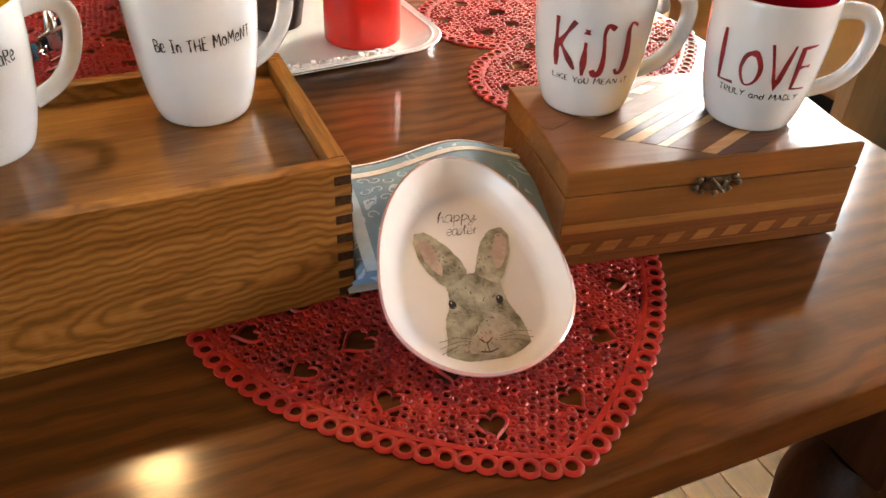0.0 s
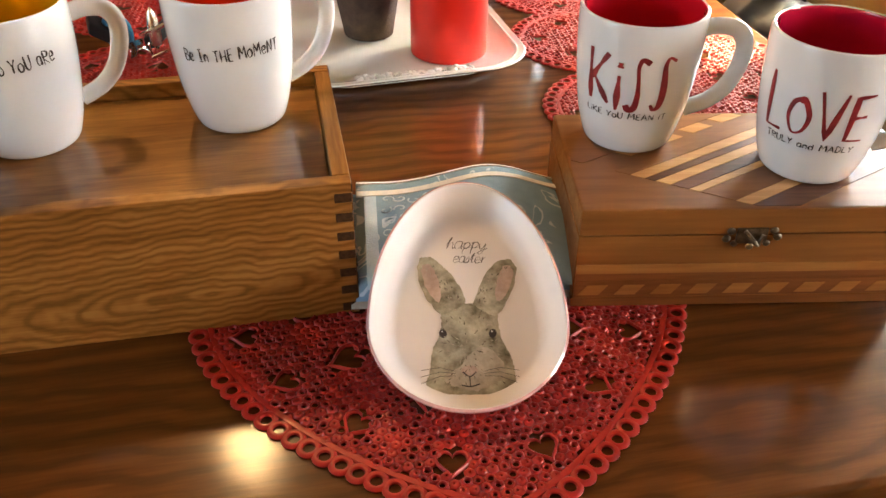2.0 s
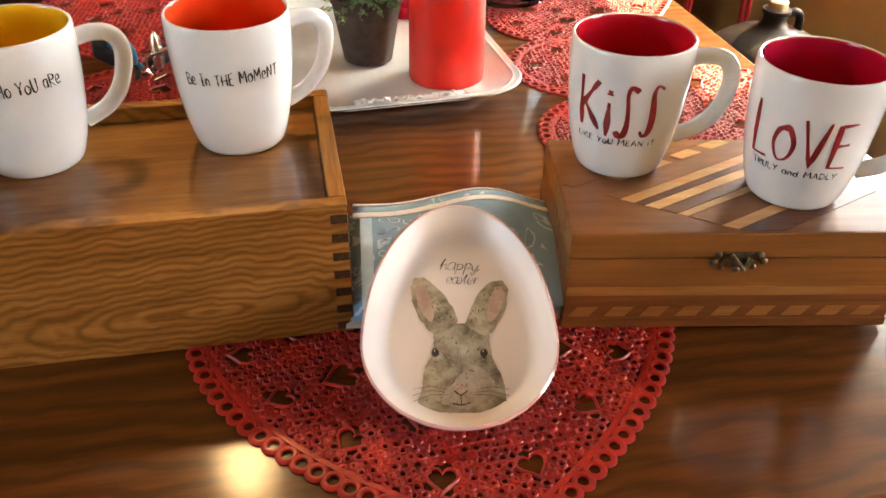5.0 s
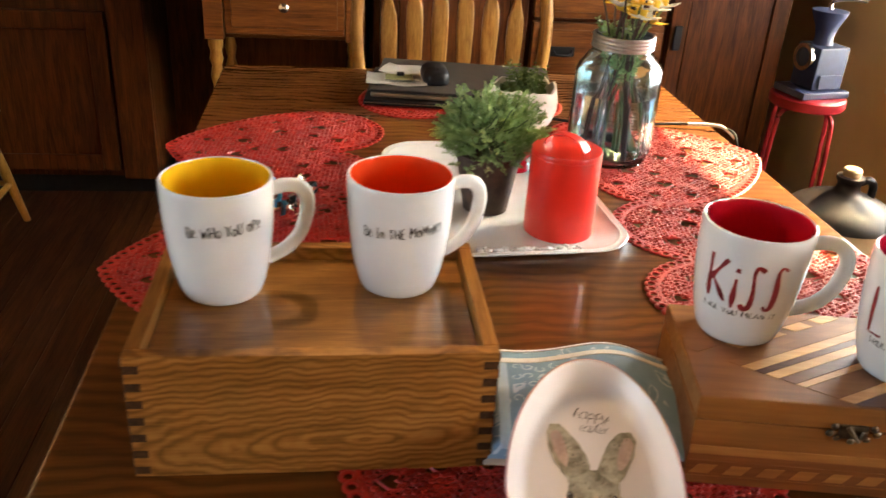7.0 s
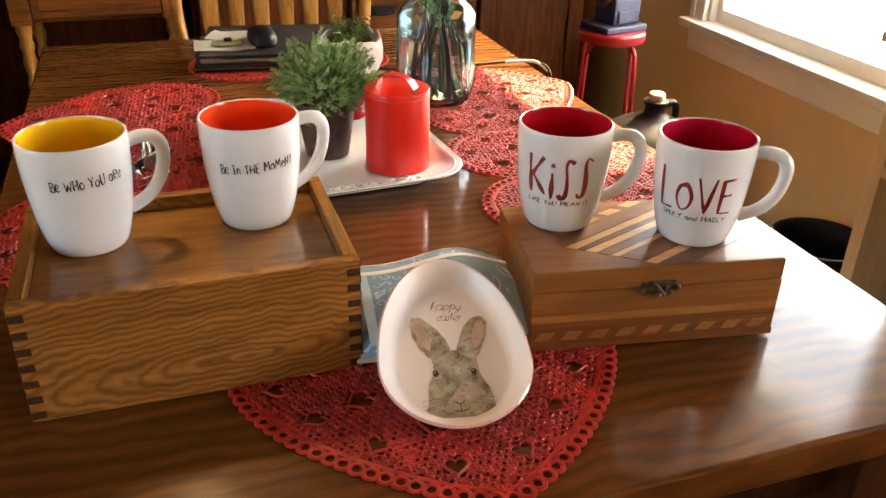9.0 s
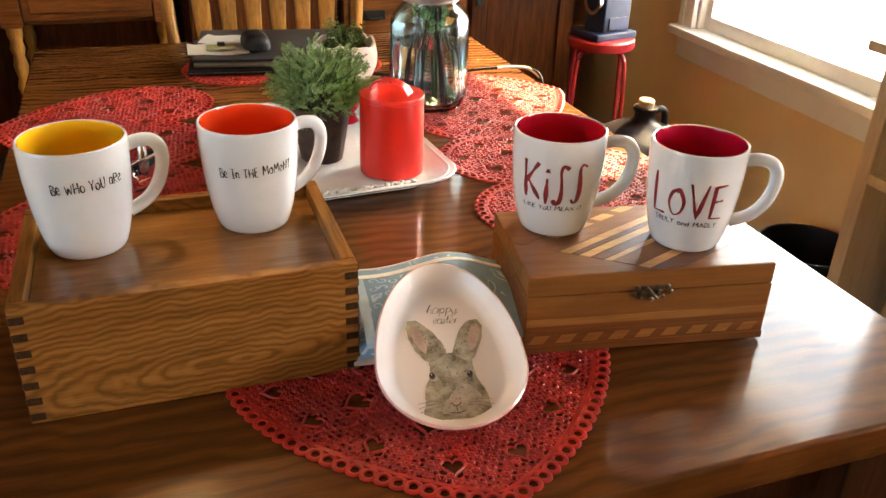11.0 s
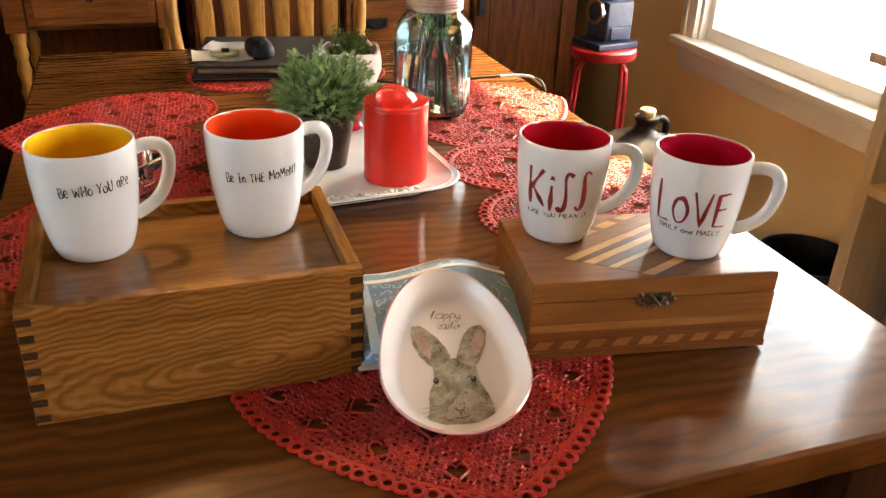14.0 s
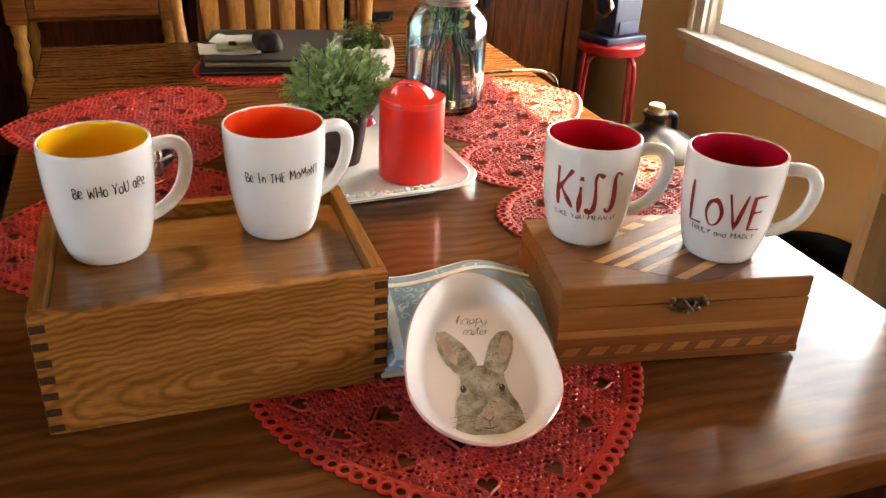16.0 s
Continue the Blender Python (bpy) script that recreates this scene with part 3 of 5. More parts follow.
# ---- lace hearts ----
def heart_point(u, grow=0.0):
    """The heart's outline for u in 0..1: from the tip round by the right lobe to the notch and back. Tip at the origin, axis +y."""
    side = 1 if u < 0.5 else -1
    v = (u if u < 0.5 else 1 - u) * 2
    if v < 0.52:
        th = v / 0.52 * math.pi / 2
        x, y = 0.178 * math.sin(th), 0.21 * (1 - math.cos(th)) ** 0.67
    else:
        ph = (v - 0.52) / 0.48 * radians(163)
        x, y = 0.09 + 0.088 * math.cos(ph), 0.21 + 0.09 * math.sin(ph)
    return Vector((side * max(x, 0.0), y))


HEART = []
_raw = [heart_point(i / 4000) for i in range(4000)]
_acc, _step = 0.0, 0.0122
for _p, _q in zip(_raw, _raw[1:] + _raw[:1]):
    if _acc <= 0:
        HEART.append(_p)
        _acc = _step
    _acc -= (_q - _p).length
HEART_XY = np.array([(p.x, p.y) for p in HEART])


def heart_depth(x, y):
    """Metres inside the outline (minus: outside)."""
    d = float(np.min(np.hypot(HEART_XY[:, 0] - x, HEART_XY[:, 1] - y)))
    inside, n = False, len(HEART_XY)
    j = n - 1
    for i in range(n):
        xi, yi = HEART_XY[i]
        xj, yj = HEART_XY[j]
        if (yi > y) != (yj > y) and x < (xj - xi) * (y - yi) / (yj - yi) + xi:
            inside = not inside
        j = i
    return d if inside else -d


def flat_ring(verts, faces, cx, cy, outer, inner, z0, z1, shape=None):
    """A raised ring between two closed rows of points round (cx, cy)."""
    n = len(outer)
    k = len(verts)
    def between(f):
        return [(a + (c - a) * f, b + (d - b) * f) for (a, b), (c, d) in zip(outer, inner)]
    for row, z in ((outer, z0), (outer, z1 * 0.35), (between(0.3), z1 * 0.85), (between(0.62), z1), (between(0.9), z1 * 0.8), (inner, z0)):
        verts += [(cx + a, cy + b, z) for a, b in row]
    for r in range(5):
        for i in range(n):
            j = (i + 1) % n
            faces.append((k + r * n + i, k + r * n + j, k + (r + 1) * n + j, k + (r + 1) * n + i))


def circle(r, n, off=0.0):
    return [(r * math.cos(2 * math.pi * i / n + off), r * math.sin(2 * math.pi * i / n + off)) for i in range(n)]


def little_heart(r, n):
    pts = []
    for i in range(n):
        t = 2 * math.pi * i / n + math.pi
        pts.append((r / 16 * 16 * math.sin(t) ** 3, r / 15 * (13 * math.cos(t) - 5 * math.cos(2 * t) - 2 * math.cos(3 * t) - math.cos(4 * t))))
    return pts


def build_lace():
    rng = random.Random(5)
    verts, faces = [], []
    # heart-shaped openings in two rows
    big = []
    for inset, count, r in ((0.03, 15, 0.009), (0.075, 9, 0.012), (0.115, 5, 0.0095)):
        for i in range(count):
            u = (i + 0.5) / count
            p = heart_point(u)
            c = Vector((0, 0.17))
            q = p + (c - p).normalized() * inset
            if heart_depth(q.x, q.y) > r + 0.012 and all((q - Vector(b[:2])).length > r + b[2] + 0.006 for b in big):
                big.append((q.x, q.y, r, math.atan2(q.y - 0.17, q.x) + math.pi / 2))
    for x, y, r, a in big:
        ca, sa = math.cos(a), math.sin(a)
        outer = [(u * ca - v * sa, u * sa + v * ca) for u, v in little_heart(r + 0.0032, 20)]
        inner = [(u * ca - v * sa, u * sa + v * ca) for u, v in little_heart(r, 20)]
        flat_ring(verts, faces, x, y, outer, inner, 0.0, 0.0022)
    # the net between them
    pitch = 0.0071
    row = 0
    y = 0.004
    while y < 0.31:
        x = -0.18 + (pitch / 2 if row % 2 else 0)
        while x < 0.18:
            d = heart_depth(x, y)
            if d > 0.0085 and all(math.hypot(x - b[0], y - b[1]) > b[2] + 0.0012 for b in big):
                hexa = circle(pitch / math.sqrt(3) * 1.03, 6, math.pi / 6)
                outer = []
                for i in range(6):
                    a, b = hexa[i], hexa[(i + 1) % 6]
                    outer += [a, ((a[0] + b[0]) / 2, (a[1] + b[1]) / 2)]
                k = rng.uniform(0.28, 0.6) if rng.random() < 0.6 else 0.1
                ox, oy = rng.uniform(-0.0005, 0.0005), rng.uniform(-0.0005, 0.0005)
                inner = [(ox + a * k * pitch / 2, oy + b * k * pitch / 2) for a, b in circle(1.0, 12, math.pi / 6)]
                flat_ring(verts, faces, x, y, outer, inner, 0.0, rng.uniform(0.0012, 0.0026))
            x += pitch
        y += pitch * math.sqrt(3) / 2
        row += 1
    net = bpy.data.meshes.new("lace_net")
    net.from_pydata(verts, [], faces)
    # the border: a band and a row of loops
    verts, faces = [], []
    n = len(HEART)
    norm = []
    for i in range(n):
        t = (HEART[(i + 1) % n] - HEART[i - 1]).normalized()
        norm.append(Vector((-t.y, t.x)))
    k = len(verts)
    for off, z in ((0.0088, 0.0), (0.0086, 0.0013), (0.0066, 0.0019), (0.0044, 0.0016), (0.004, 0.0)):
        verts += [(p.x + q.x * off, p.y + q.y * off, z) for p, q in zip(HEART, norm)]
    for r in range(4):
        for i in range(n):
            j = (i + 1) % n
            faces.append((k + r * n + i, k + r * n + j, k + (r + 1) * n + j, k + (r + 1) * n + i))
    for p, q in zip(HEART, norm):
        flat_ring(verts, faces, p.x - q.x * 0.0022, p.y - q.y * 0.0022, circle(0.008, 18), circle(0.0037, 18), 0.0, 0.002)
    border = bpy.data.meshes.new("lace_border")
    border.from_pydata(verts, [], faces)
    for me in (net, border):
        me.materials.append(M_LACE)
        me.shade_smooth()
        me.set_sharp_from_angle(angle=radians(50))
    return net, border


NET, BORDER = build_lace()


def doily(x, y, turn, size=1.0):
    d = thing("doily", pose(x, y, TOP + 0.0006, 0, 0, turn), "red openwork heart-shaped lace doily lying on the table", "doily", "heart doilies on the table")
    d.scale = (size, size, 1)
    for nm, me in (("net", NET), ("scalloped_border", BORDER)):
        o = new(nm, me)
        o.parent = d
    return d


doily(0.033, 0.018, 1, 0.955)
doily(0.494, 0.535, 86, 0.98)
doily(0.508, 0.915, 97, 1.0)
doily(-0.395, 0.535, -87, 1.0)
doily(-0.392, 0.925, -95, 1.0)
doily(0.07, 1.37, 180, 0.98)


# ---- the oak box with finger joints ----
def oak_box():
    W, D, H, T = 0.267, 0.181, 0.1066, 0.0115
    b = thing("wooden_box", pose(-0.164, 0.2045 + D / 2, TOP + 0.0005, 0, 0, -0.4), "varnished oak box with finger-jointed corners and a sunken lid", "box")
    w_, d_ = W / 2, D / 2
    part("front_panel", cube(-w_, w_, -d_, -d_ + T, 0, H, bevel=0.0012), M_BOX, b)
    part("back_panel", cube(-w_, w_, d_ - T, d_, 0, H, bevel=0.0012), M_BOX, b)
    for s in (-1, 1):
        part("side_panel", cube(min(s * w_, s * (w_ - T)), max(s * w_, s * (w_ - T)), -d_ + T + 0.0002, d_ - T - 0.0002, 0, H, bevel=0.0012), M_BOX_Y, b)
    part("lid", cube(-w_ + T + 0.0006, w_ - T - 0.0006, -d_ + T + 0.0006, d_ - T - 0.0006, H - 0.0196, H - 0.0116, bevel=0.0008), M_BOX_LID, b)
    part("base", cube(-w_ + T + 0.0006, w_ - T - 0.0006, -d_ + T + 0.0006, d_ - T - 0.0006, 0.003, 0.009), M_BOX, b)
    for s in (-1, 1):
        for f in (-1, 1):
            for k in range(7):
                z = 0.003 + k * 0.0149
                xa, xb = sorted((s * (w_ - 0.0003), s * (w_ - T)))
                ya, yb = sorted((f * (d_ + 0.0004), f * (d_ - 0.003)))
                part("finger_joint", cube(xa, xb, ya, yb, z, z + 0.0069, bevel=0.0004, seg=1), M_ENDGRAIN, b)
                ya, yb = sorted((f * (d_ - 0.0003), f * (d_ - T)))
                xa, xb = sorted((s * (w_ + 0.0004), s * (w_ - 0.003)))
                part("finger_joint", cube(xa, xb, ya, yb, z + 0.0071, min(z + 0.0143, H - 0.001), bevel=0.0004, seg=1), M_ENDGRAIN, b)
    return b


oak_box()


# ---- the inlaid jewellery box ----
def inlaid_box():
    W, D, H = 0.235, 0.136, 0.0808
    b = thing("inlaid_box", pose(0.115, 0.1785, TOP + 0.003, 0, 0, -9.5), "honey-brown wooden keepsake box with striped inlay and a clasp", "box")
    part("body", cube(0, W, 0, D, 0.004, 0.0596, bevel=0.001), M_CEDAR, b)
    part("base", cube(-0.0008, W + 0.0008, -0.0008, D + 0.0008, 0.0, 0.0078, bevel=0.001), M_CEDAR_DARK, b)
    part("lid", cube(0, W, 0, D, 0.0599, H, bevel=0.0022), M_CEDAR, b)
    part("strip", cube(0.001, W - 0.001, -0.0006, 0.004, 0.0085, 0.0225), M_CEDAR_DARK, b)
    part("strip", cube(0.001, W - 0.001, -0.0008, 0.004, 0.029, 0.0365), M_LOZENGE, b, "pale strip")
    part("strip", cube(0.001, W - 0.001, -0.0004, 0.004, 0.0228, 0.0287), M_CEDAR_DARK, b)
    for k in range(9):
        x = 0.004 + k * 0.0255
        bm = slab([(x, 0.0105), (x + 0.0145, 0.0105), (x + 0.0205, 0.019), (x + 0.006, 0.019)], 0, 0.003)
        bmesh.ops.transform(bm, matrix=Matrix(((1, 0, 0, 0), (0, 0, -1, 0.0021), (0, 1, 0, 0), (0, 0, 0, 1))), verts=bm.verts)
        part("lozenge", bm, M_LOZENGE, b, smooth=False)
    # stripes laid slantwise into the lid, behind a slanted edge
    along = Vector((math.cos(radians(31)), math.sin(radians(31))))
    edge0, edge = Vector((0.0, 0.066)), Vector((math.cos(radians(-28.3)), math.sin(radians(-28.3))))

    def stripe(t0, t1, mat, lift, cuts=((0, 1),)):
        for c0, c1 in cuts:
            p = [edge0 + edge * t for t in (t0, t1)]
            run = 0.30
            quad = [p[0] + along * run * c0, p[1] + along * run * c0, p[1] + along * run * c1, p[0] + along * run * c1]
            bm = slab([(q.x, q.y) for q in quad], H - 0.002, H + lift)
            for co, no in (((W - 0.003, 0, 0), (1, 0, 0)), ((0.003, 0, 0), (-1, 0, 0)), ((0, D - 0.003, 0), (0, 1, 0)), ((0, 0.003, 0), (0, -1, 0))):
                g = list(bm.verts) + list(bm.edges) + list(bm.faces)
                r = bmesh.ops.bisect_plane(bm, geom=g, plane_co=co, plane_no=no, clear_outer=True)
                ed = [e for e in r["geom_cut"] if isinstance(e, bmesh.types.BMEdge)]
                if ed:
                    bmesh.ops.contextual_create(bm, geom=ed)
            if len(bm.faces):
                part("inlay_stripe", bm, mat, b, smooth=False)
            else:
                bm.free()
    T = 0.0003
    stripe(-0.03, 0.012, M_CEDAR, T)
    stripe(0.0125, 0.024, M_MAPLE, T, [(0.1 + k * 0.105, 0.17 + k * 0.105) for k in range(8)])
    stripe(0.036, 0.046, M_CEDAR, T)
    stripe(0.0465, 0.0565, M_MAPLE, T)
    stripe(0.057, 0.064, M_WALNUT, T)
    stripe(0.0645, 0.0745, M_MAPLE, T)
    stripe(0.075, 0.087, M_WALNUT, T)
    stripe(0.0875, 0.0945, M_MAPLE, T)
    stripe(0.095, 0.118, M_CEDAR, T)
    stripe(0.1185, 0.129, M_MAPLE, T)
    stripe(0.1295, 0.15, M_WALNUT, T)
    # the clasp
    cx, cz = 0.116, 0.059
    bm = bmesh.new()
    box(bm, cx - 0.0105, cx + 0.0105, -0.0022, 0.0, cz - 0.005, cz + 0.007, bevel=0.0008)
    clasp = part("clasp_plate", bm, M_BRASS, b, "tarnished ornate metal clasp")
    for dx, dz, r in ((-0.0145, 0.005, 0.0027), (-0.017, -0.001, 0.0028), (0.0145, 0.005, 0.0027), (0.0175, 0.0, 0.0028), (-0.011, -0.005, 0.0024), (0.011, -0.005, 0.0024), (0, -0.0075, 0.0026)):
        t = bmesh.new()
        bmesh.ops.create_uvsphere(t, u_segments=10, v_segments=6, radius=r, matrix=pose(cx + dx, -0.0015, cz + dz) @ Matrix.Diagonal((1.1, 0.6, 1, 1)))
        part("scroll", t, M_BRASS, clasp)
    part("hook", tube(spline([(cx - 0.006, -0.003, cz + 0.006), (cx, -0.006, cz), (cx + 0.004, -0.005, cz - 0.004), (cx + 0.007, -0.0035, cz + 0.003)], 5), 0.0016, 6), M_BRASS, clasp)
    return b


inlaid_box()

# ---- the mugs ----
OUT = [(0.0265, 0.0), (0.0305, 0.0012), (0.0332, 0.006), (0.0366, 0.018), (0.0396, 0.034), (0.0418, 0.052), (0.0432, 0.07), (0.0438, 0.086), (0.0438, 0.0975)]


def mug_radius(z):
    for (r0, a), (r1, b) in zip(OUT, OUT[1:]):
        if a <= z <= b:
            return r0 + (r1 - r0) * (z - a) / (b - a)
    return OUT[-1][0]


def mug(x, y, z, face, turn, inside, label, rows):
    """face: the compass way of the words; turn: of the handle; rows: (words, height of letters, middle height, width, ink, pen, tilt, sizes)."""
    m = thing("mug", pose(x, y, z), label, "mug", "stoneware mugs on the boxes")
    smooth_out = [(v.x, v.y) for v in spline([(r, h, 0) for r, h in OUT], 4)]
    prof = smooth_out + [(0.0434, 0.0992), (0.0424, 0.1), (0.0412, 0.0994)]
    bm = lathe(prof, 64, closed_ends=False)
    part("cup", bm, M_WHITE, m)
    inner = [(0.0412, 0.0994), (0.0406, 0.096), (0.04, 0.08), (0.0385, 0.055), (0.0352, 0.03), (0.03, 0.012), (0.02, 0.006), (0.001, 0.005)]
    bm = lathe([(v.x, v.y) for v in spline([(r, h, 0) for r, h in inner], 4)], 64, closed_ends="last")
    part("inner_glaze", bm, inside, m, "coloured glossy inside")
    part("foot", lathe([(0.001, 0.0006), (0.027, 0.0006), (0.0275, 0.002), (0.001, 0.0035)], 40), M_WHITE, m)
    a = radians(turn)
    pts = spline([(0.0425, 0, 0.0855), (0.053, 0, 0.0875), (0.0645, 0, 0.0852), (0.0708, 0, 0.0755), (0.07, 0, 0.06), (0.064, 0, 0.044), (0.053, 0, 0.032), (0.037, 0, 0.0245)], 5)
    bm = tube(pts, 0.0062, 12, flat=0.78, up=(0, 1, 0))
    bmesh.ops.transform(bm, matrix=Matrix.Rotation(a, 4, "Z"), verts=bm.verts)
    part("handle", bm, M_WHITE, m)
    for words, height, zc, width, ink, pen, tilt, sizes in rows:
        bm = lettering(words, height, width, pen, sizes=sizes, seed=len(words))
        bmesh.ops.rotate(bm, matrix=Matrix.Rotation(radians(tilt), 3, "Z"), verts=bm.verts)
        for v in bm.verts:
            h = zc + v.co.y
            ang = radians(face) + v.co.x / mug_radius(zc)
            r = mug_radius(h) + 0.0004 + v.co.z
            v.co = Vector((r * math.cos(ang), r * math.sin(ang), h))
        part("lettering", bm, ink, m, "hand-lettered words", smooth=False)
    return m


LID_Z, BOX_Z = TOP + 0.0955, TOP + 0.0841
mug(-0.242, 0.322, LID_Z, -77, 14, M_YELLOW, "white stoneware mug, yellow inside, black words, on the oak box", [("Be WHo YoU aRe", 0.0092, 0.072, 0.058, M_INK, 0.0011, 3, None)])
mug(-0.098, 0.332, LID_Z, -90, 15, M_ORANGE, "white stoneware mug, orange-red inside, black words, on the oak box", [("Be In THE MoMeNT", 0.0088, 0.066, 0.066, M_INK, 0.0011, 3, None)])
mug(0.181, 0.271, BOX_Z, -120, -19, M_CRIMSON, "white stoneware mug, crimson inside, tall red letters, on the keepsake box", [("KiSS", 0.0375, 0.0595, 0.06, M_RED_INK, 0.0042, 0, ((1.0, 0.03), (1.1, -0.07), (1.02, -0.03), (1.02, -0.0))), ("LiKE YoU MEAN iT", 0.0047, 0.0345, 0.058, M_INK, 0.0008, 0, None)])
mug(0.290, 0.207, BOX_Z, -130, -33, M_WINE, "white stoneware mug, wine-red inside, tall red letters, on the keepsake box", [("LoVE", 0.037, 0.0575, 0.069, M_RED_INK, 0.0033, 0, ((1.05, -0.02), (1.0, 0.03), (0.92, 0.02), (0.9, 0.02))), ("TRULY and MADLY", 0.0047, 0.0335, 0.058, M_INK, 0.0008, 0, None)])


# ---- the egg-shaped dish ----
def egg(k_x, top, bottom, n=72, shift=0.0):
    pts = []
    for i in range(n):
        a = 2 * math.pi * i / n
        y = math.sin(a)
        pts.append((k_x * math.cos(a), shift + (top * y if y > 0 else bottom * y)))
    return pts


def egg_dish():
    d = thing("egg_dish", pose(0.032, 0.144, 0.772, 20, 0, -10.6), "cream egg-shaped dish, pink rim, grey painting, leaning on a towel", "dish")
    rows = [(0.046, 0.088, 0.043, -0.0045), (0.052, 0.096, 0.049, -0.002), (0.0595, 0.1055, 0.057, 0.008), (0.0632, 0.1103, 0.0605, 0.0148), (0.0635, 0.1106, 0.0608, 0.0162), (0.0622, 0.1092, 0.0595, 0.017), (0.0606, 0.1075, 0.058, 0.0158), (0.0565, 0.102, 0.054, 0.0078), (0.051, 0.0945, 0.0485, 0.0018), (0.045, 0.0865, 0.0425, 0.0)]
    bm = bmesh.new()
    rings = [[bm.verts.new((x, y, z)) for x, y in egg(a, t, b)] for a, t, b, z in rows]
    for p, q in zip(rings, rings[1:]):
        for i in range(len(p)):
            j = (i + 1) % len(p)
            bm.faces.new((p[i], p[j], q[j], q[i]))
    bm.faces.new(rings[0])
    bm.faces.new(rings[-1])
    part("dish_body", bm, M_CREAM_PLATE, d)
    bm = bmesh.new()
    rings = [[bm.verts.new((x, y, z)) for x, y in egg(a, t, b)] for a, t, b, z in ((0.0601, 0.1061, 0.0576, 0.0081), (0.0628, 0.1101, 0.0601, 0.0125), (0.0639, 0.111, 0.0612, 0.0145), (0.0639, 0.111, 0.0612, 0.0164), (0.0625, 0.1096, 0.0598, 0.0174))]
    for p, q in zip(rings, rings[1:]):
        for i in range(len(p)):
            j = (i + 1) % len(p)
            bm.faces.new((p[i], p[j], q[j], q[i]))
    part("rim", bm, M_PINK, d, "pink glazed rim")
    rng = random.Random(3)

    def blot(name, shape, mat, z, rough=0.0):
        pts = []
        for x, y in shape:
            k = 1 + rng.uniform(-rough, rough)
            pts.append((x * k, y * k if y else y))
        return part(name, slab(pts, z - 0.0002, z), mat, painting, smooth=False)

    def oval(cx, cy, rx, ry, turn=0.0, n=28, taper=0.0):
        c, s = math.cos(radians(turn)), math.sin(radians(turn))
        out = []
        for i in range(n):
            a = 2 * math.pi * i / n
            v = math.sin(a)
            u = math.cos(a) * (1 - taper * v)
            out.append((cx + u * rx * c - v * ry * s, cy + u * rx * s + v * ry * c))
        return out

    def closed(points):
        return [(v.x + rng.uniform(-0.00045, 0.00045), v.y + rng.uniform(-0.00045, 0.00045)) for v in spline([(*p, 0) for p in points + points[:1]], 6)][:-1]

    head = closed([(0.003, 0.022), (0.012, 0.0205), (0.0195, 0.0155), (0.0205, 0.006), (0.0225, -0.006), (0.0275, -0.018), (0.0295, -0.03), (0.0265, -0.0415), (0.012, -0.0425), (-0.006, -0.0425), (-0.025, -0.041), (-0.0265, -0.036), (-0.024, -0.026), (-0.0225, -0.012), (-0.018, -0.002), (-0.0165, 0.008), (-0.0165, 0.0165), (-0.008, 0.0215)])
    painting = part("painting", slab(head, 0.0002, 0.0005), M_WATERCOLOUR, d, "soft grey watercolour shape", smooth=False)
    blot("ear_shape", closed([(-0.0303, 0.058), (-0.0325, 0.048), (-0.0285, 0.031), (-0.0175, 0.0145), (-0.008, 0.0175), (-0.0005, 0.0235), (-0.0055, 0.0375), (-0.0145, 0.0505), (-0.0235, 0.0585)]), M_WATERCOLOUR, 0.00052, 0.006)
    blot("ear_shape", closed([(0.0045, 0.0215), (0.0115, 0.041), (0.0205, 0.0535), (0.0305, 0.0565), (0.0345, 0.0475), (0.0295, 0.029), (0.02, 0.0135), (0.012, 0.0155)]), M_WATERCOLOUR, 0.00052, 0.006)
    blot("inner_ear", closed([(-0.0285, 0.052), (-0.0295, 0.0455), (-0.026, 0.033), (-0.0195, 0.023), (-0.0165, 0.027), (-0.0185, 0.041), (-0.0235, 0.0525)]), M_WATERPINK, 0.0007)
    blot("inner_ear", closed([(0.0305, 0.051), (0.0322, 0.045), (0.0282, 0.032), (0.0222, 0.0235), (0.0195, 0.0275), (0.0215, 0.04), (0.0258, 0.0505)]), M_WATERPINK, 0.0007)
    blot("cheek_patch", closed([(0.009, -0.009), (0.0165, -0.013), (0.0225, -0.022), (0.023, -0.032), (0.014, -0.036), (0.004, -0.0405), (-0.009, -0.0375), (-0.0155, -0.031), (-0.0065, -0.025), (0.0, -0.0165)]), M_WATERPALE, 0.00062, 0.02)
    for x in (-0.0156, 0.0165):
        blot("eye_spot", oval(x, -0.0004, 0.0025, 0.0032, -12 if x > 0 else 14), M_INK, 0.0008)
        blot("eye_glint", oval(x - 0.0005, 0.001, 0.0005, 0.0006, n=10), M_WHITE, 0.001)
    blot("muzzle", oval(0.0008, -0.0265, 0.0052, 0.0034), M_WATERPINK, 0.00075)
    part("nose_line", tube(spline([(-0.0035, -0.0275, 0.0008), (0.0008, -0.0308, 0.0008), (0.005, -0.0275, 0.0008)], 5), 0.0004, 5), M_INK, painting)
    for mat, nm in ((M_WATERDARK, "dark_brushwork"), (M_WATERPALE, "pale_brushwork")):
        bm = bmesh.new()
        for k in range(90):
            if k % 3:
                x, y = rng.uniform(-0.021, 0.024), rng.uniform(-0.038, 0.018)
                if abs(x - 0.001) > 0.017 - 0.2 * y and y > -0.02:
                    continue
            else:
                u, s = rng.random(), rng.choice((-1, 1))
                x, y = (0.001 + s * (0.007 + 0.018 * u + rng.uniform(-0.004, 0.005)), 0.023 + 0.029 * u)
            a = math.atan2(y + 0.012, x) + rng.uniform(-0.5, 0.5)
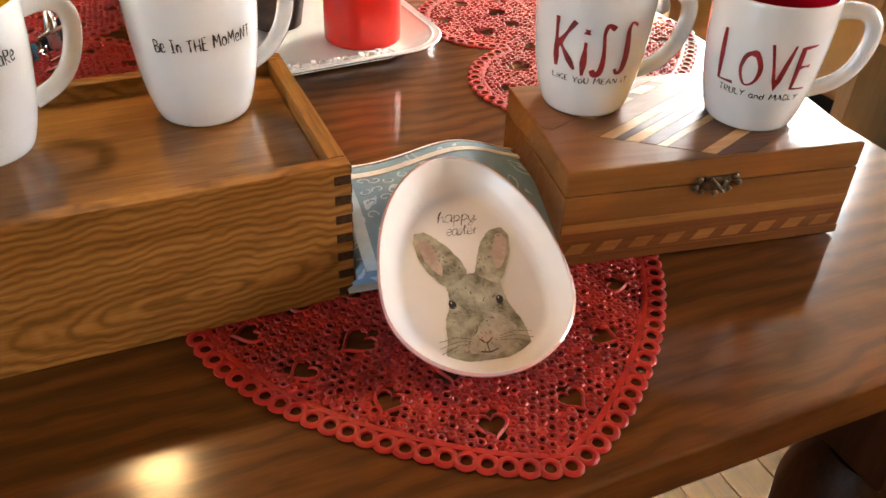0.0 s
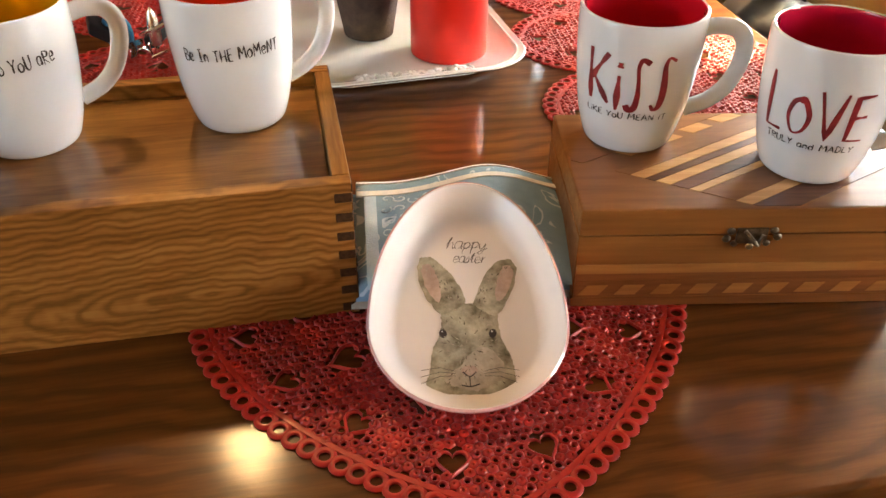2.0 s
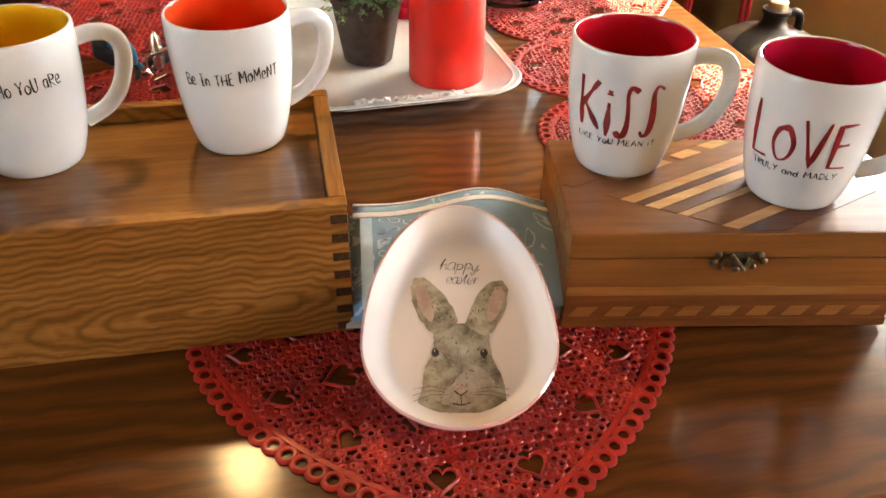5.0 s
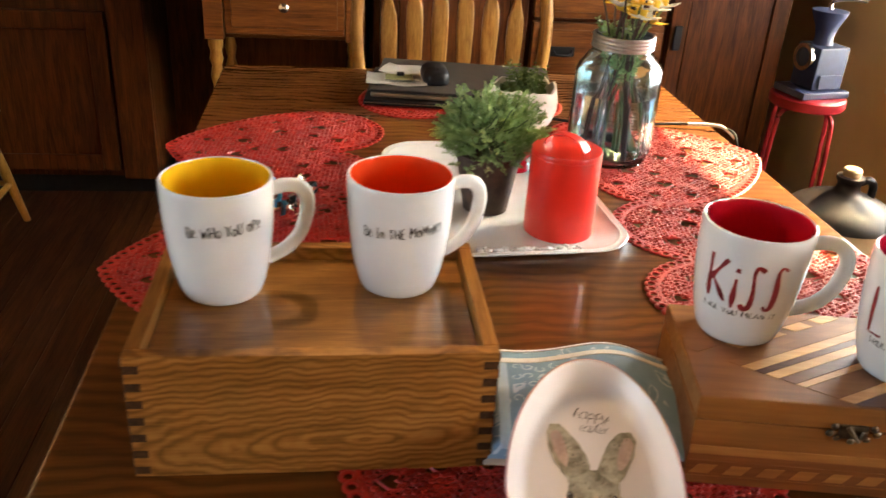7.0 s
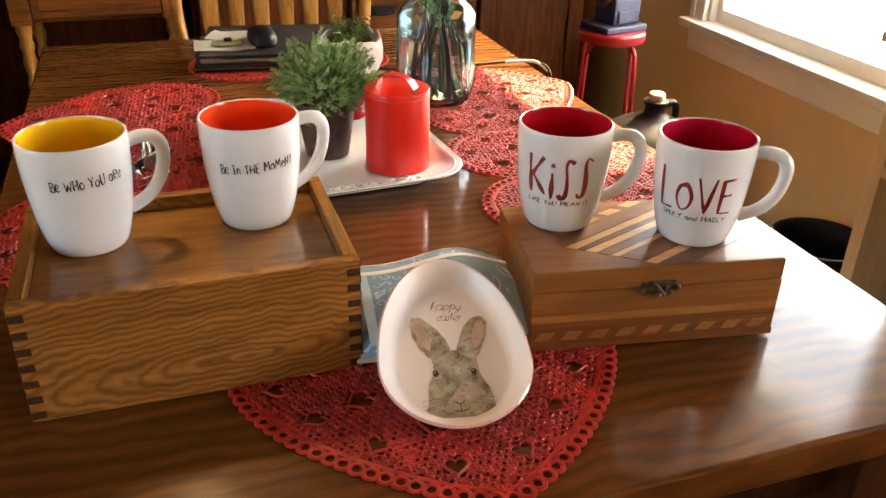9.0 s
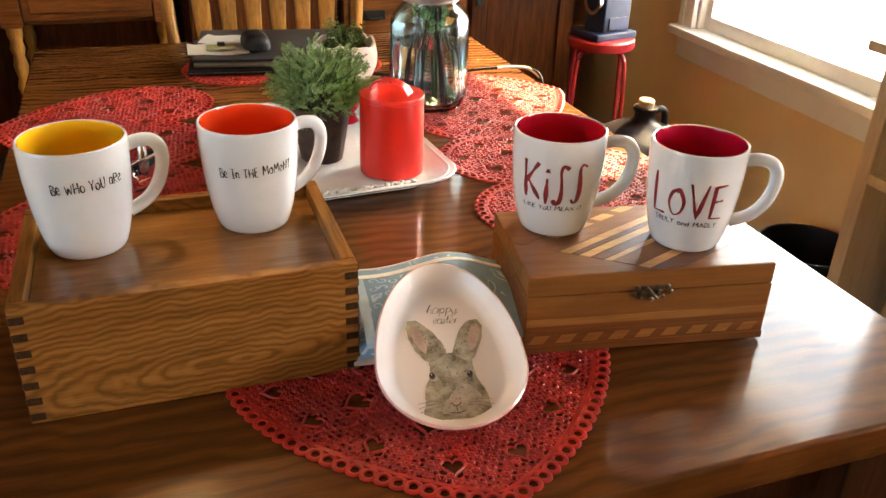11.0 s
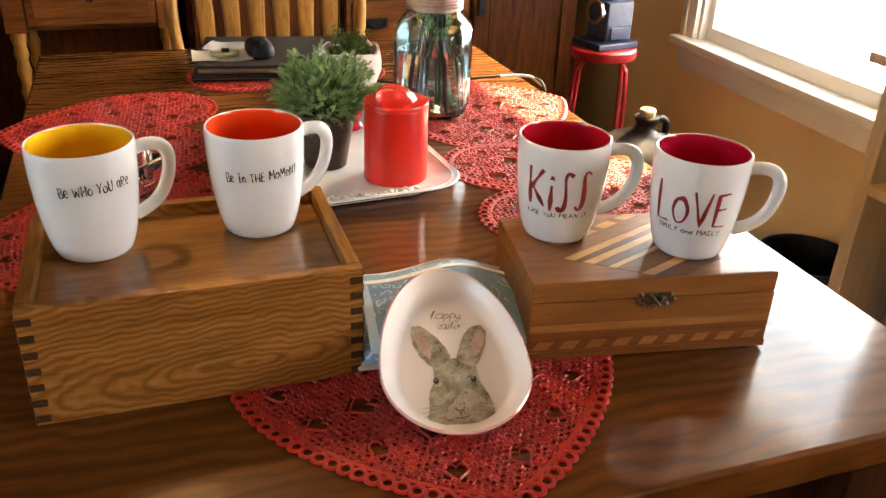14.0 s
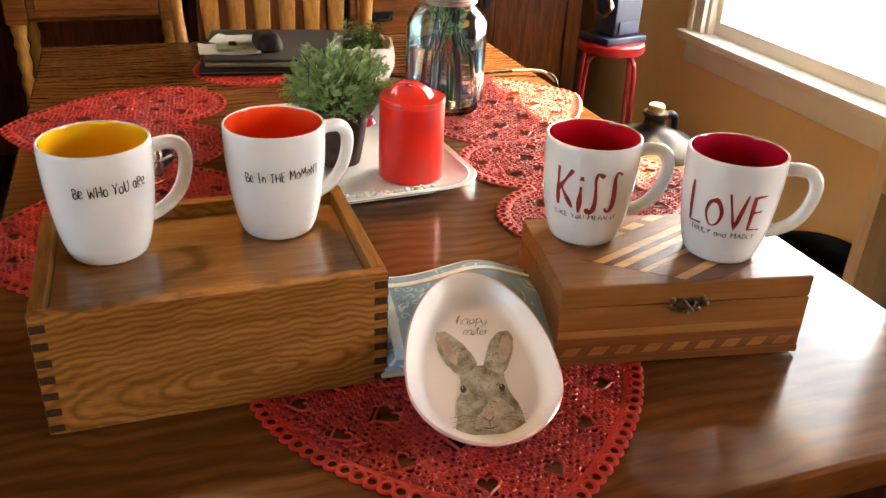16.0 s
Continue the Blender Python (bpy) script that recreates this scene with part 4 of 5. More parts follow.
            ln, wd = rng.uniform(0.0014, 0.0038), rng.uniform(0.0002, 0.00055)
            d1, d2 = (math.cos(a) * ln, math.sin(a) * ln), (-math.sin(a) * wd, math.cos(a) * wd)
            z = 0.00085 + 0.000002 * k
            bm.faces.new([bm.verts.new((x + p * d1[0] + q * d2[0], y + p * d1[1] + q * d2[1], z)) for p, q in ((-0.5, 0), (0, -1), (0.5, 0), (0, 1))])
        part(nm, bm, mat, painting, smooth=False)
    part("mouth_line", tube(spline([(-0.0045, -0.0365, 0.0008), (0.0012, -0.0375, 0.0008), (0.007, -0.0358, 0.0008)], 5), 0.0004, 5), M_INK, painting)
    part("nose_line", tube([(0.0008, -0.0308, 0.0008), (0.0011, -0.0372, 0.0008)], 0.0003, 5), M_INK, painting)
    for s in (-1, 1):
        for k in range(3):
            part("whisker", tube([(0.001 + s * 0.009, -0.027 - k * 0.0016, 0.0007), (0.001 + s * 0.019, -0.0245 - k * 0.003, 0.0007), (0.001 + s * 0.031, -0.0265 - k * 0.0045, 0.0007)], 0.00014, 4), M_INK, painting)
    for words, yy, ht, xx, wd in (("happy", 0.0695, 0.0088, 0.002, 0.028), ("easter", 0.0575, 0.0078, 0.0035, 0.022)):
        bm = lettering(words, ht, wd, 0.0005, curved=True, gap=0.02)
        sh = Matrix(((1, 0.25, 0, 0), (0, 1, 0, 0), (0, 0, 1, 0), (0, 0, 0, 1)))
        bmesh.ops.transform(bm, matrix=pose(xx, yy, 0.0007) @ sh, verts=bm.verts)
        part("lettering", bm, M_INK, d, "slanting grey words", smooth=False)
    return d


egg_dish()


# ---- the folded towel under the dish ----
def towel():
    t = thing("folded_towel", pose(0.043, 0.236, TOP + 0.003, 0, 0, -6), "folded blue towel with white stripes under the egg dish", "towel")

    def height(x, y):
        slope = min(1.0, max(0.0, (y + 0.075) / 0.085))
        return 0.008 + 0.028 * slope + 0.0025 * math.sin(x * 46 + 0.5) * slope + 0.002 * math.sin(x * 20 + y * 30) + 0.0045 * slope * math.exp(-((x - 0.036) / 0.032) ** 2) - 0.004 * max(0.0, abs(x) / 0.07 - 0.8) * 5 * 0.3

    def sheet(name, x0, x1, ya, yb, f, thick, mat, lab=""):
        nx, ny = 26, 26
        bm = bmesh.new()
        top, bot = {}, {}
        for i in range(nx + 1):
            for j in range(ny + 1):
                x, y = x0 + (x1 - x0) * i / nx, ya + (yb - ya) * j / ny
                e = min(i, nx - i, j, ny - j)
                z = f(x, y)
                rnd = thick * 0.5 * (1 - min(1, e / 1.5)) ** 2
                y_ = y + 0.003 * math.sin(x * 38) * (j / ny)
                top[i, j] = bm.verts.new((x, y_, z + thick - rnd))
                bot[i, j] = bm.verts.new((x, y_, z + rnd))
        for i in range(nx):
            for j in range(ny):
                bm.faces.new((top[i, j], top[i + 1, j], top[i + 1, j + 1], top[i, j + 1]))
                bm.faces.new((bot[i, j], bot[i, j + 1], bot[i + 1, j + 1], bot[i + 1, j]))
        rim = [(i, 0) for i in range(nx)] + [(nx, j) for j in range(ny)] + [(i, ny) for i in range(nx, 0, -1)] + [(0, j) for j in range(ny, 0, -1)]
        for k in range(len(rim)):
            a, b = rim[k], rim[(k + 1) % len(rim)]
            bm.faces.new((top[a], bot[a], bot[b], top[b]))
        return part(name, bm, mat, t, lab)

    for k in range(4):
        f = (k + 0.0) / 4
        sheet("fold", -0.076 + 0.0035 * (k % 2), 0.086 - 0.0015 * (k % 3), -0.046 + 0.003 * k, 0.064 - 0.003 * (k % 2), lambda x, y, f=f: max(0.0, height(x, y) - 0.008) * f + 0.001 + 0.0085 * f, 0.0082, M_CLOTH_SIDE if k % 2 == 0 else M_TOWEL)
    upper = sheet("upper_fold", -0.07, 0.084, -0.048, 0.066, lambda x, y: height(x, y), 0.006, M_TOWEL, "blue cloth with a pale scroll figure")
    for yy, wd in ((0.0655, 0.0045), (0.051, 0.006)):
        bm = bmesh.new()
        n = 30
        rows = []
        for i in range(n + 1):
            x = -0.0695 + 0.153 * i / n
            rows.append([bm.verts.new((x, y + 0.003 * math.sin(x * 38) * ((y + 0.07) / 0.136), height(x, y) + 0.006 + dz)) for y, dz in ((yy - wd, -0.001), (yy - wd, 0.0006), (yy, 0.0006 if yy < 0.06 else -0.001), (yy, -0.001))])
        for a, b in zip(rows, rows[1:]):
            for k in range(3):
                bm.faces.new((a[k], b[k], b[k + 1], a[k + 1]))
        part("white_stripe", bm, M_CLOTH_WHITE, upper, "white woven stripe")
    bm = bmesh.new()
    rows = []
    for i in range(31):
        y = -0.046 + 0.09 * i / 30
        rows.append([bm.verts.new((x, y + 0.003 * math.sin(x * 38) * ((y + 0.07) / 0.136), height(x, y) + 0.006 + dz)) for x, dz in ((-0.064, -0.001), (-0.064, 0.0005), (-0.055, 0.0005), (-0.055, -0.001))])
    for a, b in zip(rows, rows[1:]):
        for k in range(3):
            bm.faces.new((a[k], b[k], b[k + 1], a[k + 1]))
    part("pale_stripe", bm, M_CLOTH_PALE, upper, "pale blue woven stripe")
    # a woven scroll of curls beside the pale stripe
    rng = random.Random(17)
    bm = bmesh.new()
    for k in range(16):
        cx, cy = -0.047 + 0.011 * (k % 4) + rng.uniform(-0.002, 0.002), 0.036 - 0.012 * (k // 4) + rng.uniform(-0.003, 0.003)
        a0, turn = rng.uniform(0, 6.3), rng.choice((-1, 1))
        pts = []
        for i in range(13):
            f = i / 12
            r = 0.0052 * (1 - 0.72 * f)
            x, y = cx + r * math.cos(a0 + turn * 5.2 * f), cy + r * 0.8 * math.sin(a0 + turn * 5.2 * f)
            pts.append((x, y, height(x, y) + 0.0062))
        tube(pts, 0.0008, 5, bm, flat=0.5)
    part("scroll_pattern", bm, M_CLOTH_PALE, upper, "pale woven scroll pattern")
    return t


towel()


# ---- the white tray and what stands on it ----
def rounded(w_, d_, r, n=8, bulge=0.0):
    pts = []
    for cx, cy, a0 in ((w_ - r, d_ - r, 0), (-w_ + r, d_ - r, 90), (-w_ + r, -d_ + r, 180), (w_ - r, -d_ + r, 270)):
        for i in range(n + 1):
            a = radians(a0 + 90 * i / n)
            pts.append((cx + r * math.cos(a), cy + r * math.sin(a)))
    out = []
    for x, y in pts:
        out.append((x * (1 + bulge * (1 - (y / d_) ** 2)), y * (1 + bulge * (1 - (x / w_) ** 2))))
    return out


def rings_mesh(rings, close=True):
    bm = bmesh.new()
    vs = [[bm.verts.new(p) for p in ring] for ring in rings]
    for p, q in zip(vs, vs[1:]):
        for i in range(len(p)):
            j = (i + 1) % len(p)
            bm.faces.new((p[i], p[j], q[j], q[i]))
    if close:
        bm.faces.new(vs[0])
        bm.faces.new(vs[-1])
    return bm


TRAY = pose(0.055, 0.716, TOP + 0.0035, 0, 0, 4)


def serving_tray():
    t = thing("serving_tray", TRAY, "ivory glazed square platter with embossed flowers on the rim", "platter")
    W, D = 0.131, 0.184
    rows = [(0.03, 0.0), (0.03, 0.004), (0.012, 0.010), (0.002, 0.0155), (0.0, 0.0172), (0.0015, 0.0185), (0.006, 0.0168), (0.0085, 0.0172), (0.012, 0.0145), (0.032, 0.0075), (0.045, 0.0065)]
    part("platter", rings_mesh([[(x, y, z) for x, y in rounded(W - i, D - i, 0.05 - i * 0.4, bulge=0.035)] for i, z in rows]), M_TRAY, t)
    rng = random.Random(8)
    for k in range(5):
        x, y = -0.05 + k * 0.024 + rng.uniform(-0.002, 0.002), -D + 0.0145 + rng.uniform(-0.002, 0.002)
        n = 5 if k % 2 == 0 else 3
        for q in range(n):
            a = 2 * math.pi * q / n + k
            b = bmesh.new()
            bmesh.ops.create_icosphere(b, subdivisions=2, radius=0.0046, matrix=pose(x + 0.0055 * math.cos(a), y + 0.0045 * math.sin(a), 0.0135, 0, 0, math.degrees(a)) @ Matrix.Diagonal((1.25, 0.72, 0.75, 1)))
            part("embossed_petal", b, M_TRAY, t)
        b = bmesh.new()
        bmesh.ops.create_icosphere(b, subdivisions=2, radius=0.0026, matrix=pose(x, y, 0.0165))
        part("embossed_heart", b, M_TRAY, t)
        b = tube(spline([(x + 0.008, y + 0.002, 0.0125), (x + 0.013, y + 0.005, 0.0145), (x + 0.018, y - 0.001, 0.0135)], 4), 0.0016, 6)
        part("embossed_stem", b, M_TRAY, t)
    return t


serving_tray()
TZ = TOP + 0.0103


def canister():
    c = thing("canister", pose(0.118, 0.615, TZ, 0, 0, 20), "bright red enamelled canister with a strap handle on its lid", "canister")
    part("can", lathe([(0.040, 0.0), (0.0415, 0.001), (0.0418, 0.004), (0.0415, 0.098), (0.0418, 0.0985), (0.0416, 0.0995), (0.03, 0.0996)], 56), M_RED_TIN, c)
    lid = part("lid", lathe([(0.0405, 0.0997), (0.0416, 0.0998), (0.0418, 0.1012), (0.0417, 0.1045), (0.041, 0.1058), (0.039, 0.1058), (0.001, 0.1075)], 56), M_RED_TIN, c)
    strip = bmesh.new()
    arch = spline([(-0.026, 0, 0.1064), (-0.025, 0, 0.113), (-0.018, 0, 0.1195), (-0.006, 0, 0.1225), (0.008, 0, 0.121), (0.019, 0, 0.1155), (0.026, 0, 0.1064)], 5)
    rows = []
    for p, q in zip(arch[:1] + arch[:-1], arch[1:] + arch[-1:]):
        mid, run = (p + q) / 2, (q - p).normalized()
        out = Vector((-run.z, 0, run.x)) * 0.0007
        half = 0.0068 + 0.0016 * (abs(mid.x) / 0.026) ** 2
        rows.append([strip.verts.new(mid + o * k + Vector((0, w_, 0))) for o, k, w_ in ((out, 1, -half), (out, 1, half), (out, -1, half), (out, -1, -half))])
    for p, q in zip(rows, rows[1:]):
        for k in range(4):
            strip.faces.new((p[k], p[(k + 1) % 4], q[(k + 1) % 4], q[k]))
    bmesh.ops.rotate(strip, matrix=Matrix.Rotation(radians(-60), 3, "Z"), verts=strip.verts)
    part("strap_handle", strip, M_RED_TIN, lid)
    return c


canister()


def fern_pot():
    p = thing("potted_fern", pose(0.038, 0.68, TZ), "bushy green fern in a brown peat pot on the platter", "plant")
    part("pot", lathe([(0.026, 0.0), (0.028, 0.001), (0.0395, 0.068), (0.0412, 0.069), (0.0412, 0.077), (0.0385, 0.078), (0.037, 0.07), (0.001, 0.068)], 36, wobble=lambda a, z: 1 + 0.008 * math.sin(5 * a) + 0.006 * math.sin(11 * a + z * 90)), M_POT, p)
    rng = random.Random(12)
    part("stalk_tuft", stems_mesh(rng, 60, 0.03, 0.07, 0.06, 0.085), M_STEM, p)
    verts, faces = [], []
    for k in range(1050):
        a, e = rng.uniform(0, 2 * math.pi), math.acos(rng.uniform(-0.45, 1.0))
        rad = rng.uniform(0.5, 1.02) * (1 + 0.16 * math.sin(3 * a + 1) * math.sin(e) + 0.1 * math.sin(7 * a + 5 * e) + 0.08 * math.sin(11 * e + 3 * a))
        c = Vector((0.06 * rad * math.sin(e) * math.cos(a), 0.06 * rad * math.sin(e) * math.sin(a), 0.094 + 0.05 * rad * math.cos(e)))
        d = (c - Vector((0, 0, 0.075))).normalized() + Vector((rng.uniform(-.5, .5), rng.uniform(-.5, .5), rng.uniform(-.1, .6)))
        sprig(verts, faces, rng, c, d.normalized(), rng.uniform(0.014, 0.026), 9, 0.0027)
    me = bpy.data.meshes.new("foliage")
    me.from_pydata(verts, [], faces)
    me.materials.append(M_LEAF)
    o = new("foliage", me)
    o.parent = p
    return p


def stems_mesh(rng, n, r0, z0, r1, z1):
    bm = bmesh.new()
    for k in range(n):
        a = rng.uniform(0, 2 * math.pi)
        q, s = rng.uniform(0, r0), rng.uniform(0.3, 1) * r1
        tube([(q * math.cos(a), q * math.sin(a), z0), (0.6 * (q + s) * math.cos(a), 0.6 * (q + s) * math.sin(a), z0 + z1 * 0.5), (s * math.cos(a + .3), s * math.sin(a + .3), z0 + z1 * rng.uniform(0.5, 0.9))], 0.0008, 4, bm)
    return bm


def sprig(verts, faces, rng, start, way, length, pairs, leaf):
    """A curved stalk with small leaflets in pairs."""
    side = way.cross(Vector((rng.uniform(-1, 1), rng.uniform(-1, 1), 1))).normalized()
    up = side.cross(way)
    droop = Vector((0, 0, -0.3))
    for k in range(pairs):
        f = k / pairs
        p = start + way * length * f + droop * length * f * f
        size = leaf * (1 - 0.5 * f) * rng.uniform(0.7, 1.3)
        for s in (-1, 1):
            d = (side * s + way * 0.7 + up * rng.uniform(-0.6, 0.6)).normalized()
            w = d.cross(up + side * 0.2).normalized() * size * 0.52
            i = len(verts)
            q = p + d * size * 0.25
            verts.extend([tuple(p), tuple(q + d * size * 0.5 + w), tuple(p + d * size * 1.7), tuple(q + d * size * 0.5 - w)])
            faces.append((i, i + 1, i + 2, i + 3))


fern_pot()

b = thing("planter_stand", pose(0.103, 0.822, TZ), "dark red glossy round stand under the eggshell planter", "stand")
part("foot", lathe([(0.022, 0.0), (0.024, 0.002), (0.02, 0.008), (0.014, 0.012)], 28), M_CRIMSON, b)
part("bulb", lathe([(0.014, 0.0122), (0.021, 0.02), (0.025, 0.03), (0.023, 0.04), (0.016, 0.046), (0.019, 0.052), (0.022, 0.0545), (0.001, 0.0548)], 28), M_CRIMSON, b)


# ---- the planter like a broken eggshell ----
def shell_planter():
    p = thing("eggshell_planter", pose(0.104, 0.822, TZ + 0.055) @ Matrix.Scale(0.88, 4), "rough white eggshell-shaped planter with moss and greenery on a stand", "planter")
    seg = 48
    prof = [(0.02, 0.0), (0.03, 0.003), (0.048, 0.02), (0.056, 0.04), (0.0565, 0.056), (0.053, 0.074)]
    inn = [(0.049, 0.074), (0.052, 0.056), (0.05, 0.05), (0.02, 0.046), (0.001, 0.046)]
    rng = random.Random(2)
    jag = [rng.uniform(-0.005, 0.006) for _ in range(seg)]
    jag = [(jag[i] + jag[i - 1]) / 2 + 0.004 * math.sin(4 * math.pi * i / seg) for i in range(seg)]
    rings = []
    for r, z in prof + inn:
        k = 1.0 if z > 0.07 else 0.0
        rings.append([(r * math.cos(2 * math.pi * i / seg), r * math.sin(2 * math.pi * i / seg), z + jag[i] * k) for i in range(seg)])
    part("shell", rings_mesh(rings), M_EGG, p)
    verts, faces = [], []
    for k in range(150):
        a, r = rng.uniform(0, 2 * math.pi), 0.031 * math.sqrt(rng.random())
        c = Vector((r * math.cos(a), r * math.sin(a), 0.06))
        tall = 0.07 if (c - Vector((0.002, 0.01, 0.06))).length < 0.021 else 0.026
        sprig(verts, faces, rng, c, Vector((rng.uniform(-.5, .5), rng.uniform(-.4, .4), 1.2)).normalized(), tall * rng.uniform(0.6, 1.1), 6, 0.005)
    me = bpy.data.meshes.new("greenery")
    me.from_pydata(verts, [], faces)
    me.materials.append(M_LEAF_DARK)
    new("greenery", me).parent = p
    part("moss", lathe([(0.05, 0.047), (0.048, 0.058), (0.03, 0.064), (0.001, 0.066)], 24, wobble=lambda a, z: 1 + 0.05 * math.sin(7 * a)), M_LEAF_DARK, p)
    return p


shell_planter()


# ---- the jar of flowers ----
def flower_jar():
    j = thing("mason_jar", pose(0.259, 0.885, TOP + 0.0035), "large blue glass jar of water with yellow and white flowers", "vase")
    out = [(0.046, 0.0), (0.054, 0.003), (0.058, 0.012), (0.0615, 0.03), (0.0615, 0.125), (0.0605, 0.14), (0.053, 0.154), (0.044, 0.164), (0.041, 0.168), (0.041, 0.19)]
    inn = [(0.0385, 0.19), (0.0385, 0.168), (0.0415, 0.163), (0.05, 0.152), (0.055, 0.139), (0.058, 0.125), (0.058, 0.03), (0.054, 0.014), (0.045, 0.007), (0.001, 0.006)]
    sq = lambda a, z: 1 + (0.05 if 0.005 < z < 0.15 else 0.0) * math.cos(4 * a)
    pr = [(v.x, v.y) for v in spline([(r, z, 0) for r, z in out], 3)] + [(v.x, v.y) for v in spline([(r, z, 0) for r, z in inn], 3)]
    g = part("glass", lathe(pr, 56, wobble=sq), M_JAR, j)
    g.visible_shadow = False
    wpr = [(0.001, 0.0072), (0.044, 0.0082), (0.0525, 0.015), (0.0567, 0.03), (0.0567, 0.105), (0.001, 0.1052)]
    wt = part("water", lathe(wpr, 56, wobble=sq), M_WATER, j)
    wt.visible_shadow = False
    bm = bmesh.new()
    for k in range(4):
        tube([(0.0425 * math.cos(2 * math.pi * i / 40), 0.0425 * math.sin(2 * math.pi * i / 40), 0.172 + k * 0.005) for i in range(40)], 0.0026, 8, bm, closed=True)
    part("screw_band", bm, M_ZINC, j, "dull grey metal screw band")
    rng = random.Random(21)
    heads = []
    for k in range(22):
        a = rng.uniform(0, 2 * math.pi)
        r0, r1 = rng.uniform(0.01, 0.046), rng.uniform(0.0, 0.055)
        b = a + rng.uniform(-1.2, 1.2)
        top = Vector((r1 * math.cos(a), r1 * math.sin(a), rng.uniform(0.2, 0.28)))
        bmt = tube(spline([(r0 * math.cos(b), r0 * math.sin(b), 0.012), (0.8 * r0 * math.cos(b), 0.8 * r0 * math.sin(b), 0.09), (0.018 * math.cos(a), 0.018 * math.sin(a), 0.165), top], 4), 0.0017, 6)
        part("stem", bmt, M_TWIG if k % 3 else M_STEM, j)
        heads.append((top, a))
    for k, (top, a) in enumerate(heads):
        mat = M_PETAL_Y if k % 2 else M_PETAL_W
        bm = bmesh.new()
        for q in range(6):
            ang = a + q * math.pi / 3 + rng.uniform(-0.2, 0.2)
            d = Vector((math.cos(ang), math.sin(ang), rng.uniform(-0.1, 0.5))).normalized()
            s = Vector((-math.sin(ang), math.cos(ang), 0))
            ln = rng.uniform(0.018, 0.027)
            n = d.cross(s) * 0.0012
            vs = [bm.verts.new(top + v) for v in (d * 0.002 + n, d * ln * 0.55 + s * ln * 0.36 + n, d * ln + n * 2, d * ln * 0.55 - s * ln * 0.36 + n)]
            us = [bm.verts.new(top + v) for v in (d * 0.002 - n, d * ln * 0.55 + s * ln * 0.36, d * ln + n, d * ln * 0.55 - s * ln * 0.36)]
            bm.faces.new(vs)
            bm.faces.new(us[::-1])
            for i in range(4):
                bm.faces.new((vs[i], us[i], us[(i + 1) % 4], vs[(i + 1) % 4]))
        f = part("flower", bm, mat, j, "yellow petals" if mat is M_PETAL_Y else "white petals")
        c = lathe([(0.002, 0.0), (0.0045, 0.003), (0.0055, 0.012), (0.004, 0.0122), (0.001, 0.005)], 12)
        bmesh.ops.translate(c, vec=top, verts=c.verts)
        part("trumpet", c, M_PETAL_Y, f)
    verts, faces = [], []
    for k in range(60):
        a = rng.uniform(0, 2 * math.pi)
        z = rng.uniform(0.12, 0.2)
        r = rng.uniform(0.0, 0.03)
        sprig(verts, faces, rng, Vector((r * math.cos(a), r * math.sin(a), z)), Vector((math.cos(a) * 0.5, math.sin(a) * 0.5, 1)).normalized(), 0.03, 5, 0.005)
    me = bpy.data.meshes.new("leaves")
    me.from_pydata(verts, [], faces)
    me.materials.append(M_LEAF)
    new("leaves", me).parent = j
    return j


flower_jar()

# ---- laptop, papers, mouse, cable, keys ----
LM = pose(0.075, 1.225, TOP + 0.0035, 0, 0, -9)
lp = thing("black_case", LM @ pose(-0.002, -0.004, 0, 0, 0, 1.5), "flat black zip case under the closed laptop", "case")
part("case", cube(-0.165, 0.165, -0.112, 0.112, 0.0, 0.0095, bevel=0.003), M_BLACK, lp)
part("zip", tube([(-0.163, -0.1125, 0.005), (0.163, -0.1125, 0.005)], 0.0012, 6), M_BRASS, lp)
lap = thing("laptop", LM @ pose(0.006, 0.006, 0.01), "closed dark grey laptop with a champagne-coloured front edge", "laptop")
part("base", cube(-0.16, 0.16, -0.11, 0.11, 0.0, 0.009, bevel=0.003), M_SILVER, lap, "champagne-coloured base")
part("screen_lid", cube(-0.161, 0.161, -0.111, 0.111, 0.0095, 0.015, bevel=0.003), M_LAPTOP, lap)
part("hinge", tube([(-0.12, 0.108, 0.009), (0.12, 0.108, 0.009)], 0.005, 10), M_BLACK, lap)
LZ = 0.01 + 0.015
for dx, dy, tz, w_, d_, lab in ((-0.114, -0.042, 6, 0.054, 0.042, "creased leaflet with a green print lying on the laptop"), (-0.096, 0.02, -12, 0.05, 0.036, "folded white note lying on the laptop")):
    pp = thing("paper", LM @ pose(dx, dy, LZ + 0.0012, 0, 0, tz), lab, "paper", "papers on the laptop")
    bm = bmesh.new()
    g = {}
    for i in range(9):
        for j_ in range(7):
            x, y = -w_ + 2 * w_ * i / 8, -d_ + 2 * d_ * j_ / 6
            g[i, j_] = bm.verts.new((x, y, 0.002 + 0.0016 * math.sin(i * 0.9 + j_ * 0.6) + (0.002 if i == 0 else 0)))
    for i in range(8):
        for j_ in range(6):
            bm.faces.new((g[i, j_], g[i + 1, j_], g[i + 1, j_ + 1], g[i, j_ + 1]))
    bmesh.ops.solidify(bm, geom=list(bm.faces), thickness=0.0006)
    sheet_ = part("sheet", bm, M_PAPER, pp)
    if tz > 0:
        part("printed_patch", cube(-0.02, 0.03, -0.018, 0.018, 0.0045, 0.0056, bevel=0.0003), M_PAPER_INK, pp, "olive-green print")
        part("clip", cube(0.0, 0.014, 0.004, 0.016, 0.0058, 0.0115, bevel=0.002), M_BLACK, pp)
